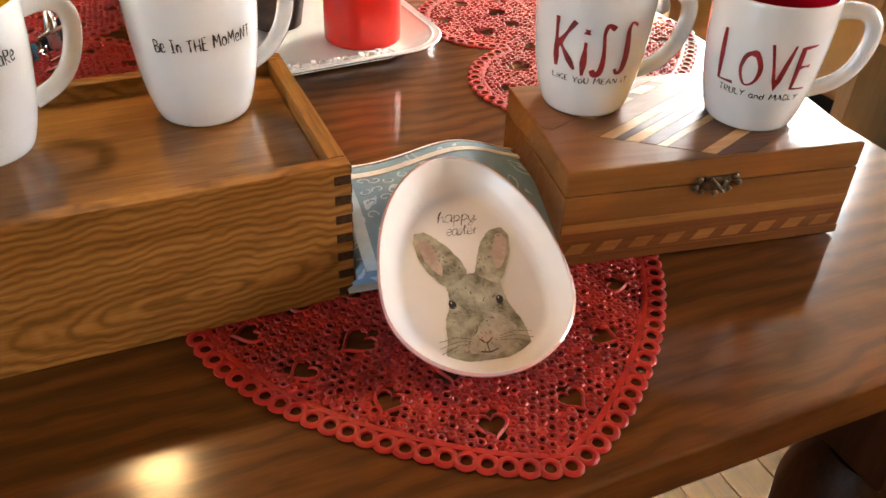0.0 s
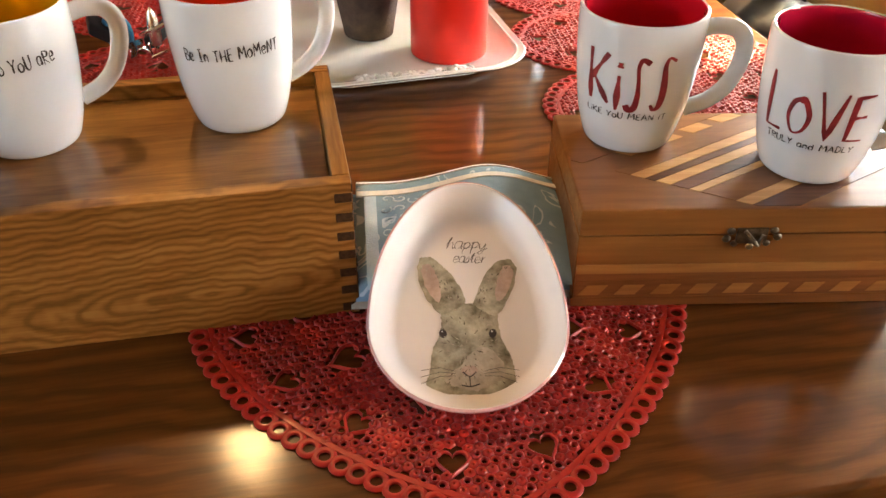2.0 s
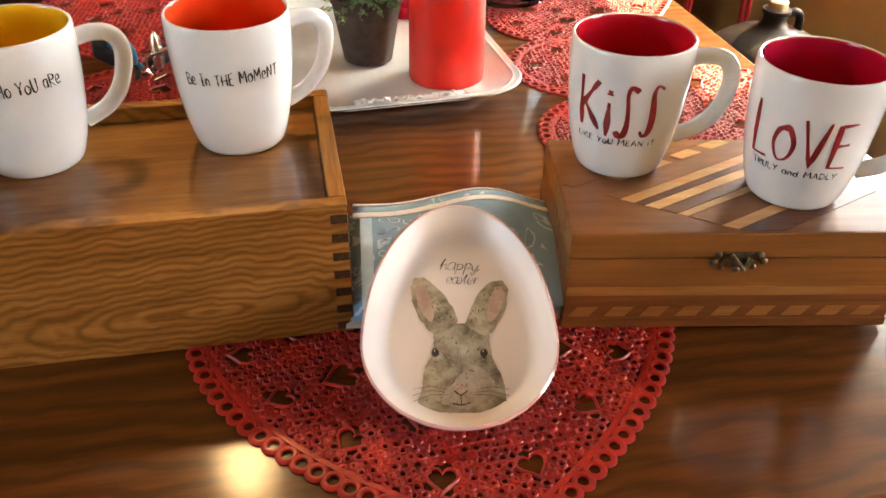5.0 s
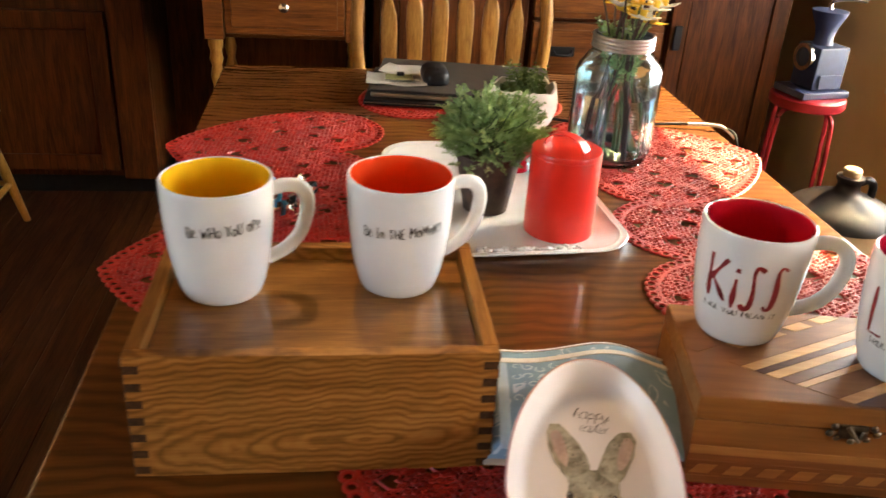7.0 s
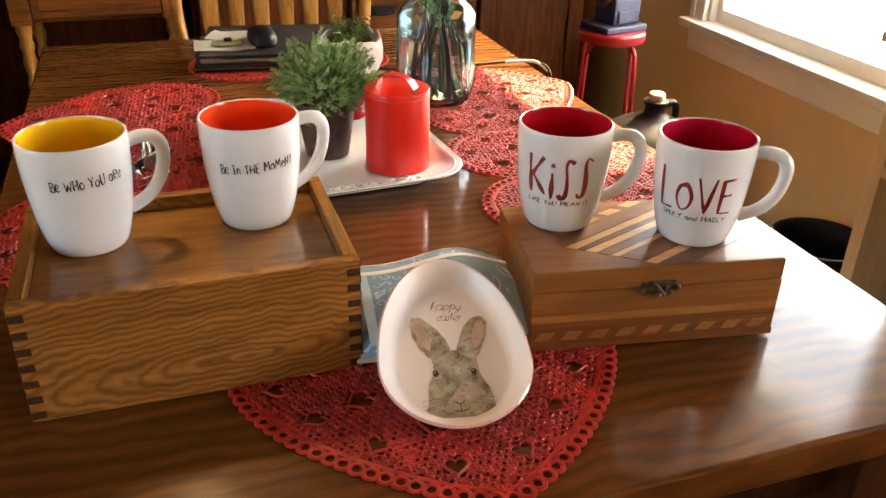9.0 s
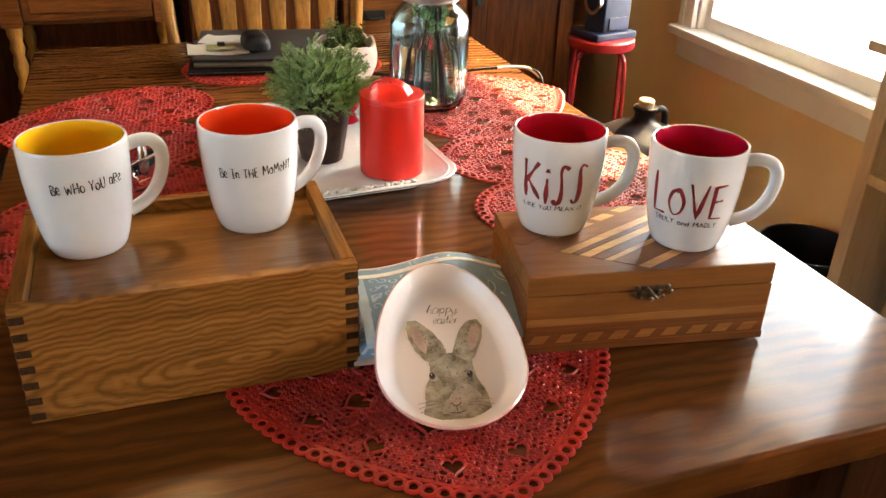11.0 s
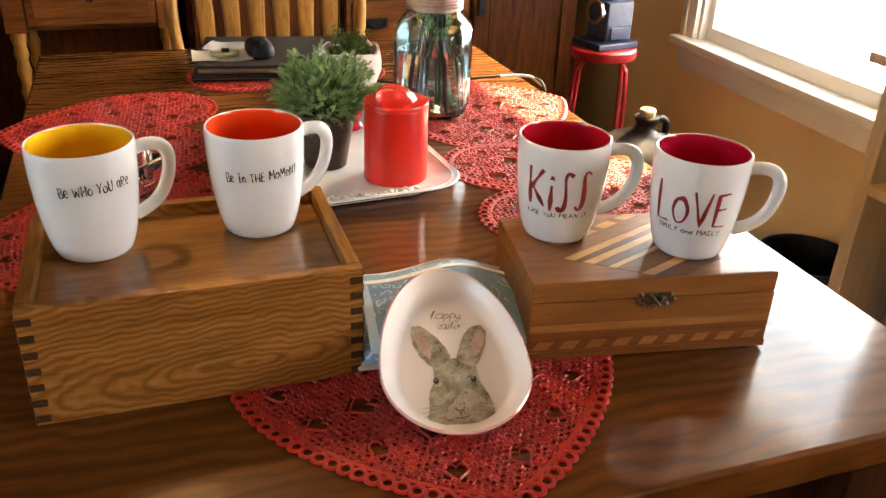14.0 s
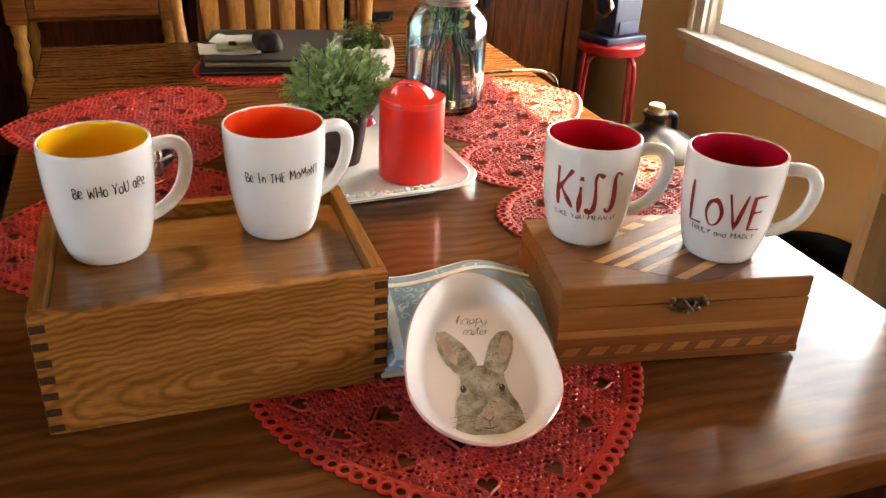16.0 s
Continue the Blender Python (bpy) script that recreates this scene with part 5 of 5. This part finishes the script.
ms = thing("computer_mouse", LM @ pose(-0.046, -0.026, LZ, 0, 0, 10) @ Matrix.Diagonal((1, 1, 0.85, 1)), "black wireless computer mouse on the laptop", "mouse")
part("shell", rings_mesh([[(x * k, y * k, z) for x, y in rounded(0.024, 0.042, 0.02)] for k, z in ((0.9, 0.001), (1.0, 0.006), (1.0, 0.016), (0.9, 0.026), (0.65, 0.033), (0.3, 0.0355))]), M_BLACK, ms)
part("wheel", lathe([(0.001, -0.003), (0.006, -0.003), (0.006, 0.003), (0.001, 0.003)], 16), M_LAPTOP, ms).matrix_basis = pose(0, -0.024, 0.031, 0, 90, 0)

cb = thing("power_cable", pose(0.3, 1.03, TOP), "thin black cable lying across the table edge", "cable")
part("cord", tube(spline([(-0.11, 0.05, 0.006), (0.0, 0.0, 0.006), (0.1, 0.015, 0.007), (0.17, 0.015, 0.008), (0.205, 0.0, 0.008), (0.226, -0.03, -0.02), (0.23, -0.05, -0.2), (0.24, -0.05, -0.45), (0.3, 0.0, -0.735), (0.5, 0.1, -0.744)], 6), 0.0026, 8), M_BLACK, cb)
part("pale_sleeve", tube(spline([(0.15, 0.0155, 0.0077), (0.185, 0.01, 0.0085), (0.207, -0.002, 0.0078), (0.2225, -0.022, -0.004)], 6), 0.0032, 8), M_WHITE, cb, "white plastic sleeve")


def key_bunch():
    k = thing("key_bunch", pose(-0.214, 0.658, TOP + 0.003) @ Matrix.Diagonal((0.75, 0.75, 1.35, 1.0)), "bunch of keys with black, blue and metal fobs on a doily", "keys")
    rng = random.Random(4)
    part("key_ring", tube([(0.017 * math.cos(2 * math.pi * i / 28), 0.017 * math.sin(2 * math.pi * i / 28), 0.006 + 0.012 * (i % 28) / 28) for i in range(28)], 0.0012, 6, closed=True), M_BRIGHT, k)
    for q in range(7):
        a = q * 0.9 + rng.uniform(-0.3, 0.3)
        m_ = pose(0.02 * math.cos(a), 0.02 * math.sin(a), 0.004 + 0.0035 * q, rng.uniform(-15, 15), rng.uniform(-30, 10), math.degrees(a))
        bm = bmesh.new()
        if q % 3 == 1:
            box(bm, 0, 0.045, -0.014, 0.014, 0, 0.012, bevel=0.004, m=m_)
            part("fob", bm, M_BLACK, k, "black plastic fob")
        else:
            box(bm, 0.0, 0.02, -0.011, 0.011, 0, 0.0025, bevel=0.001, m=m_)
            box(bm, 0.02, 0.05, -0.004, 0.004, 0, 0.0022, m=m_)
            part("key", bm, M_BRIGHT, k, "shiny metal key")
    part("carabiner", tube(spline([(-0.03, 0.01, 0.012), (-0.04, -0.005, 0.03), (-0.024, -0.02, 0.044), (-0.006, -0.012, 0.034), (-0.01, 0.004, 0.016), (-0.03, 0.01, 0.012)], 6), 0.0042, 8), M_BLUE, k, "bright blue clip")
    part("charm", lathe([(0.002, 0.0), (0.008, 0.004), (0.009, 0.02), (0.006, 0.03), (0.001, 0.034)], 16), M_BRIGHT, k, "shiny metal charm").location = (0.028, -0.012, 0.014)
    return k


key_bunch()


# ---- chairs ----
def arrow_chair():
    c = thing("arrow_back_chair", pose(0.128, 1.74, 0), "golden oak arrow-back chair tucked under the table end", "chair")
    part("seat", rings_mesh([[(x, y - 0.18, z) for x, y in rounded(0.22 * k, 0.21 * k, 0.09)] for k, z in ((0.94, 0.43), (1.0, 0.44), (1.0, 0.455), (0.96, 0.465))]), M_CHAIR, c)
    pts = [(-0.2, 0.0, 0.46), (-0.222, 0.015, 0.62), (-0.232, 0.03, 0.78), (-0.2, 0.045, 0.93), (-0.11, 0.055, 1.01), (0.0, 0.06, 1.03), (0.11, 0.055, 1.01), (0.2, 0.045, 0.93), (0.232, 0.03, 0.78), (0.222, 0.015, 0.62), (0.2, 0.0, 0.46)]
    part("bow", tube(spline(pts, 6), 0.0155, 10), M_CHAIR, c)
    for k in range(6):
        x = -0.145 + k * 0.058
        xt = x * 1.12
        prof = [(0.009, 0.0), (0.011, 0.12), (0.017, 0.2), (0.021, 0.30), (0.0195, 0.345), (0.009, 0.385), (0.0065, 0.43), (0.006, 0.55)]
        zt = 1.015 - 0.9 * xt * xt * 2.0
        bm = bmesh.new()
        rings = []
        for hw_, z in prof:
            f = z / 0.55
            zz = 0.462 + (zt - 0.462) * f
            xx, yy = x + (xt - x) * f, 0.0 + 0.058 * f
            rings.append([bm.verts.new((xx + a * hw_, yy + b_ * 0.006, zz)) for a, b_ in ((-1, -0.4), (-0.7, -1), (0.7, -1), (1, -0.4), (1, 0.4), (0.7, 1), (-0.7, 1), (-1, 0.4))])
        for p, q in zip(rings, rings[1:]):
            for i in range(8):
                bm.faces.new((p[i], p[(i + 1) % 8], q[(i + 1) % 8], q[i]))
        bm.faces.new(rings[0])
        bm.faces.new(rings[-1])
        part("spindle", bm, M_CHAIR, c)
    for sx in (-1, 1):
        for sy, yb in ((-1, -0.36), (1, 0.02)):
            part("leg", tube(spline([(sx * 0.15, yb * 0.8 - 0.03, 0.44), (sx * 0.18, yb, 0.2), (sx * 0.2, yb * 1.08 + 0.01 * sy, 0.0)], 5), [0.018, 0.019, 0.02, 0.022, 0.02, 0.018, 0.017, 0.016, 0.015, 0.014, 0.013], 10), M_CHAIR, c)
        part("stretcher", tube([(sx * 0.181, -0.34, 0.19), (sx * 0.181, 0.015, 0.19)], 0.009, 8), M_CHAIR, c)
    part("stretcher", tube([(-0.18, -0.17, 0.19), (0.18, -0.17, 0.19)], 0.009, 8), M_CHAIR, c)
    return c


arrow_chair()


def side_chair():
    c = thing("wooden_stool", pose(-1.27, 2.13, 0), "low golden oak stool with splayed legs on the floor", "stool")
    part("seat", lathe([(0.145, 0.37), (0.156, 0.374), (0.162, 0.386), (0.157, 0.398), (0.13, 0.403), (0.001, 0.4)], 32), M_CHAIR, c)
    for k in range(4):
        a, a2 = radians(45 + 90 * k), radians(135 + 90 * k)
        part("leg", tube([(r * math.cos(a), r * math.sin(a), z) for r, z in ((0.11, 0.375), (0.155, 0.19), (0.2, 0.0))], [0.013, 0.016, 0.011], 10), M_CHAIR, c)
        part("rung", tube([(0.168 * math.cos(a), 0.168 * math.sin(a), 0.135), (0.168 * math.cos(a2), 0.168 * math.sin(a2), 0.135)], 0.009, 8), M_CHAIR, c)
    return c


side_chair()


# ---- cabinets along the far wall ----
def panel_door(parent, x0, x1, z0, z1, y, mat, handle=None, grooves=0, glass_from=None):
    d = part("door", cube(x0, x1, y, y + 0.02, z0, z1, bevel=0.003), mat, parent)
    r = 0.055
    bm = bmesh.new()
    box(bm, x0, x0 + r, y - 0.010, y - 0.0003, z0, z1, bevel=0.003)
    box(bm, x1 - r, x1, y - 0.010, y - 0.0003, z0, z1, bevel=0.003)
    box(bm, x0 + r + 0.0005, x1 - r - 0.0005, y - 0.0095, y - 0.0003, z0, z0 + r, bevel=0.003)
    box(bm, x0 + r + 0.0005, x1 - r - 0.0005, y - 0.0095, y - 0.0003, z1 - r, z1, bevel=0.003)
    part("door_frame", bm, mat, d)
    for k in range(grooves):
        x = x0 + r + (x1 - x0 - 2 * r) * (k + 0.5) / grooves
        w_ = (x1 - x0 - 2 * r) / grooves / 2 - 0.004
        part("panel_board", cube(x - w_, x + w_, y - 0.005, y - 0.0003, z0 + r, z1 - r, bevel=0.003), mat, d)
    if handle:
        part("handle", cube(handle[0] - 0.013, handle[0] + 0.013, y - 0.022, y - 0.0105, handle[1] - 0.04, handle[1] + 0.04, bevel=0.005), M_BLACK, d, "dark iron pull")
    return d


def drawer_front(parent, x0, x1, z0, z1, y, mat, pulls, knob=False):
    d = part("drawer", cube(x0, x1, y - 0.012, y + 0.02, z0, z1, bevel=0.004), mat, parent)
    part("drawer_panel", cube(x0 + 0.02, x1 - 0.02, y - 0.018, y - 0.0125, z0 + 0.02, z1 - 0.02, bevel=0.004), mat, d)
    for x in pulls:
        z = (z0 + z1) / 2
        if knob:
            k = lathe([(0.005, 0.0), (0.005, 0.012), (0.013, 0.016), (0.014, 0.022), (0.008, 0.027), (0.001, 0.028)], 18)
            bmesh.ops.transform(k, matrix=pose(x, y - 0.0185, z, 90, 0, 0), verts=k.verts)
            part("knob", k, M_BRIGHT, d, "bright metal knob")
        else:
            bm = cube(x - 0.04, x + 0.04, y - 0.024, y - 0.0185, z - 0.016, z + 0.016, bevel=0.003)
            tube(spline([(x - 0.03, y - 0.024, z + 0.004), (x - 0.02, y - 0.038, z - 0.008), (x + 0.02, y - 0.038, z - 0.008), (x + 0.03, y - 0.024, z + 0.004)], 4), 0.004, 6, bm)
            part("bail_pull", bm, M_BLACK, d, "dark iron bail pull")
    return d


def left_hutch():
    c = thing("china_hutch", pose(-1.3, 2.46, 0), "tall reddish oak hutch with a leaded glass door", "cabinet")
    part("carcass", cube(-0.55, 0.55, 0.021, 0.38, 0.07, 2.0, bevel=0.004), M_CABINET, c)
    part("plinth", cube(-0.54, 0.54, 0.05, 0.37, 0.0, 0.0695), M_BLACK, c)
    panel_door(c, -0.02, 0.43, 0.1, 0.62, 0.0, M_CABINET, (0.01, 0.5))
    panel_door(c, -0.5, -0.04, 0.1, 0.62, 0.0, M_CABINET, (-0.07, 0.5))
    for xa, xb in ((-0.5, -0.04), (-0.02, 0.43)):
        d = panel_door(c, xa, xb, 0.66, 1.6, 0.0, M_CABINET)
        part("pane", cube(xa + 0.056, xb - 0.056, -0.006, -0.0004, 0.716, 1.544), M_DARKGLASS, d)
        for k in range(3):
            x = xa + 0.056 + (xb - xa - 0.112) * (k + 0.5) / 3
            part("lead_bar", cube(x - 0.003, x + 0.003, -0.009, -0.0062, 0.716, 1.544), M_ZINC, d)
    part("corner_post", cube(0.44, 0.55, -0.012, 0.0205, 0.07, 1.98, bevel=0.006), M_CABINET, c)
    part("cornice", cube(-0.58, 0.58, -0.04, 0.385, 2.0005, 2.07, bevel=0.01), M_CABINET, c)
    return c


left_hutch()


def washstand():
    c = thing("washstand", pose(-0.303, 2.24, 0), "oak washstand with one drawer and turned legs", "cabinet")
    part("top", cube(-0.25, 0.25, -0.02, 0.42, 0.86, 0.885, bevel=0.006), M_CABINET, c)
    part("case", cube(-0.225, 0.225, 0.021, 0.4, 0.6, 0.8595, bevel=0.003), M_WARM_OAK, c)
    drawer_front(c, -0.172, 0.172, 0.618, 0.785, 0.0, M_WARM_OAK, (0.0,), knob=True)
    for s in (-1, 1):
        part("corner_block", cube(s * 0.203 - 0.028, s * 0.203 + 0.028, -0.012, 0.0205, 0.6, 0.8595, bevel=0.003), M_WARM_OAK, c)
        for yb in (0.01, 0.36):
            leg = lathe([(0.012, 0.0), (0.018, 0.03), (0.014, 0.06), (0.022, 0.3), (0.016, 0.4), (0.024, 0.43), (0.016, 0.455), (0.025, 0.49), (0.018, 0.52), (0.026, 0.54), (0.02, 0.56), (0.027, 0.58), (0.027, 0.5995)], 18)
            bmesh.ops.scale(leg, vec=(0.8, 0.8, 1), verts=leg.verts)
            part("leg", leg, M_CHAIR, c).location = (s * 0.203, yb, 0)
    part("lower_shelf", cube(-0.195, 0.195, 0.0, 0.37, 0.14, 0.16, bevel=0.004), M_CABINET, c)
    part("back_panel", cube(-0.225, 0.225, 0.4, 0.41, 0.3, 0.6), M_CABINET, c)
    return c


washstand()


def sideboard():
    c = thing("oak_sideboard", pose(0.62, 2.36, 0), "tall reddish oak cabinet of drawers and panelled doors", "cabinet")
    part("carcass", cube(-0.66, 0.7, 0.021, 0.48, 0.06, 1.5, bevel=0.004), M_CABINET, c)
    part("plinth", cube(-0.64, 0.68, 0.04, 0.47, 0.0, 0.0595), M_BLACK, c)
    for k in range(5):
        z = 0.1 + k * 0.19
        drawer_front(c, -0.16, 0.27, z, z + 0.175, 0.0, M_WARM_OAK, (-0.06, 0.19))
    panel_door(c, 0.29, 0.68, 0.1, 1.04, 0.0, M_CABINET, (0.315, 0.62), grooves=1)
    panel_door(c, -0.64, -0.18, 0.1, 1.04, 0.0, M_CABINET, (-0.21, 0.62), grooves=1)
    part("waist_rail", cube(-0.66, 0.7, -0.01, 0.0205, 1.06, 1.1, bevel=0.004), M_CABINET, c)
    return c


sideboard()


# ---- stool with the old grinder, jug, bin, shelf ----
def red_stool():
    s = thing("red_metal_stool", pose(1.096, 1.784, 0.172) @ Matrix.Scale(0.87, 4), "red painted metal stool with bent tube legs", "stool")
    part("seat", lathe([(0.1, 0.465), (0.108, 0.466), (0.112, 0.472), (0.112, 0.494), (0.107, 0.5), (0.001, 0.5)], 40), M_STOOL, s)
    for k in range(4):
        a = radians(20 + 90 * k)
        pts = spline([(0.06 * math.cos(a), 0.06 * math.sin(a), 0.462), (0.098 * math.cos(a), 0.098 * math.sin(a), 0.45), (0.112 * math.cos(a), 0.112 * math.sin(a), 0.4), (0.122 * math.cos(a), 0.122 * math.sin(a), 0.2), (0.138 * math.cos(a), 0.138 * math.sin(a), -0.1975)], 5)
        part("leg", tube(pts, 0.0075, 8), M_STOOL, s)
    part("ring", tube([(0.128 * math.cos(2 * math.pi * i / 32), 0.128 * math.sin(2 * math.pi * i / 32), 0.03) for i in range(32)], 0.006, 8, closed=True), M_STOOL, s)
    g = thing("coffee_grinder", pose(1.1, 1.784, 0.6075, 0, 0, 12) @ Matrix.Scale(0.87, 4), "old navy iron grinder with brass trim on the stool", "grinder")
    part("base", cube(-0.085, 0.085, -0.07, 0.07, 0.0, 0.022, bevel=0.005), M_NAVY, g)
    body = part("body", cube(-0.045, 0.065, -0.05, 0.05, 0.0225, 0.15, bevel=0.006), M_NAVY, g)
    part("neck", lathe([(0.03, 0.151), (0.026, 0.17), (0.032, 0.2), (0.05, 0.24), (0.052, 0.25), (0.001, 0.25)], 24), M_NAVY, g)
    wheel = lathe([(0.028, -0.006), (0.04, -0.006), (0.04, 0.006), (0.028, 0.006), (0.028, -0.006)], 28, closed_ends=False)
    bmesh.ops.transform(wheel, matrix=pose(-0.056, 0.0, 0.115, 0, 90, 0), verts=wheel.verts)
    part("brass_ring", wheel, M_BRIGHT, body, "bright brass ring")
    part("crank", tube(spline([(0, 0, 0.25), (0, 0, 0.275), (0.04, -0.02, 0.285), (0.085, -0.04, 0.282)], 4), 0.006, 8), M_BRIGHT, g, "brass crank")
    part("crank_knob", lathe([(0.004, 0), (0.012, 0.008), (0.013, 0.02), (0.001, 0.03)], 16), M_NAVY, g).location = (0.085, -0.04, 0.286)
    part("drawer", cube(-0.03, 0.05, -0.058, -0.0505, 0.03, 0.07, bevel=0.003), M_NAVY, g)


red_stool()


def jug():
    j = thing("stoneware_jug", pose(1.094, 1.503, 0.147) @ Matrix.Scale(0.87, 4), "buff stoneware jug with brown glazed shoulder on the floor", "jug")
    part("body", lathe([(0.146, -0.1688), (0.156, -0.162), (0.158, -0.15), (0.158, 0.255), (0.1565, 0.266)], 48), M_JUG_BODY, j)
    part("shoulder", lathe([(0.157, 0.2662), (0.154, 0.275), (0.14, 0.293), (0.112, 0.311), (0.072, 0.326), (0.044, 0.337), (0.034, 0.347), (0.031, 0.358), (0.033, 0.37), (0.038, 0.376), (0.038, 0.386), (0.026, 0.388)], 48), M_JUG_TOP, j, "dark brown glossy glaze")
    part("cork", lathe([(0.024, 0.384), (0.026, 0.405), (0.022, 0.41), (0.001, 0.41)], 20), M_JUG_BODY, j, "pale cork stopper")
    part("ear_handle", tube(spline([(0.03, 0, 0.366), (0.056, 0, 0.374), (0.074, 0, 0.358), (0.076, 0, 0.32)], 5), 0.0115, 10), M_JUG_TOP, j)


jug()

bn = thing("waste_bin", pose(1.405, 1.137, 0), "black plastic waste bin under the window", "bin")
part("bucket", lathe([(0.09, 0.0), (0.094, 0.004), (0.12, 0.192), (0.125, 0.194), (0.125, 0.2), (0.118, 0.2), (0.114, 0.19), (0.088, 0.01), (0.001, 0.008)], 40), M_BLACK, bn)
part("rolled_rim", tube([(0.1215 * math.cos(2 * math.pi * i / 40), 0.1215 * math.sin(2 * math.pi * i / 40), 0.199) for i in range(40)], 0.0045, 8, closed=True), M_BLACK, bn)


def bookshelf():
    s = thing("bookshelf", pose(1.22, 0.88, 0), "pale pine open bookshelf standing against the window wall", "shelf")
    D, L, H = 0.325, 0.95, 0.80
    for y in (0.0, -L):
        part("side", cube(0, D, y - 0.034, y, 0, H - 0.0225, bevel=0.002), M_SHELF, s)
    part("top", cube(-0.008, D, -L - 0.04, 0.05, H - 0.022, H, bevel=0.003), M_SHELF, s)
    part("back", cube(D - 0.012, D, -L + 0.0005, -0.0345, 0.02, H - 0.0225), M_SHELF_SHADED, s)
    for z in (0.06, 0.54):
        part("shelf_board", cube(0.0, D - 0.0125, -L + 0.0005, -0.0345, z - 0.024, z, bevel=0.002), M_SHELF, s)
    return s


bookshelf()
cr = thing("stoneware_crock", pose(1.36, 0.70, 0.0605), "buff stoneware crock with a dark brown neck in the shelf", "crock")
part("body", lathe([(0.095, 0.0), (0.1, 0.005), (0.105, 0.3), (0.098, 0.33)], 36), M_JUG_BODY, cr)
part("neck", lathe([(0.098, 0.3305), (0.085, 0.355), (0.07, 0.37), (0.072, 0.39), (0.06, 0.39), (0.058, 0.36), (0.001, 0.35)], 36), M_JUG_TOP, cr, "dark glazed neck")
part("printed_mark", cube(-0.1055, -0.099, -0.03, 0.03, 0.1, 0.22, bevel=0.003), M_PAPER_INK, cr, "faded oval mark")
bk = thing("woven_basket", pose(1.35, 0.71, 0.5415), "small black basket with white woven dots on the shelf", "basket")
part("bowl", lathe([(0.07, 0.0), (0.085, 0.004), (0.1, 0.05), (0.1, 0.1), (0.09, 0.1), (0.001, 0.02)], 36), M_BLACK, bk)
for r_ in range(4):
    for k in range(26):
        a = 2 * math.pi * (k + 0.5 * (r_ % 2)) / 26
        R_ = 0.0935 + 0.0065 * r_ if r_ < 2 else 0.1005
        o = part("white_dot", cube(-0.004, 0.004, -0.0015, 0.0015, -0.005, 0.005, bevel=0.001, seg=1), M_PAPER, bk)
        o.matrix_basis = pose(R_ * math.cos(a), R_ * math.sin(a), 0.028 + 0.018 * r_, 0, 0, math.degrees(a) + 90)
tn = thing("grey_tin", pose(1.4, 0.72, 0.8005), "grey lidded tin standing on the bookshelf", "tin")
part("tin", lathe([(0.06, 0.0), (0.065, 0.003), (0.065, 0.07), (0.067, 0.072), (0.067, 0.09), (0.06, 0.095), (0.001, 0.097)], 32), M_ZINC, tn)

# ---- the pendant lamp ----
pl = thing("pendant_lamp", pose(-0.2, 0.86, 1.6), "small brass pendant lamp hanging over the table", "lamp")
part("cord", tube([(0, 0, 0.09), (0, 0, ZC - 1.6)], 0.004, 8), M_BLACK, pl)
part("socket", lathe([(0.02, 0.045), (0.022, 0.05), (0.022, 0.088), (0.008, 0.1), (0.001, 0.1)], 20), M_BRASS, pl)
bulb = part("bulb", lathe([(0.001, -0.035), (0.02, -0.029), (0.033, -0.012), (0.035, 0.004), (0.028, 0.026), (0.016, 0.046)], 24), M_BULB, pl)
bulb.visible_shadow = False

# ---- floor boards ----
board = cube(-0.0395, 0.0395, -2.17, 2.17, -0.018, 0.0, bevel=0.0015, seg=1)
bme = bpy.data.meshes.new("floor_board")
board.to_mesh(bme)
board.free()
bme.materials.append(M_FLOOR)
for k in range(43):
    o = new("floor_board", bme)
    o.parent = floor
    o.location = (XW + 0.04 + k * 0.08, 0.675, 0)
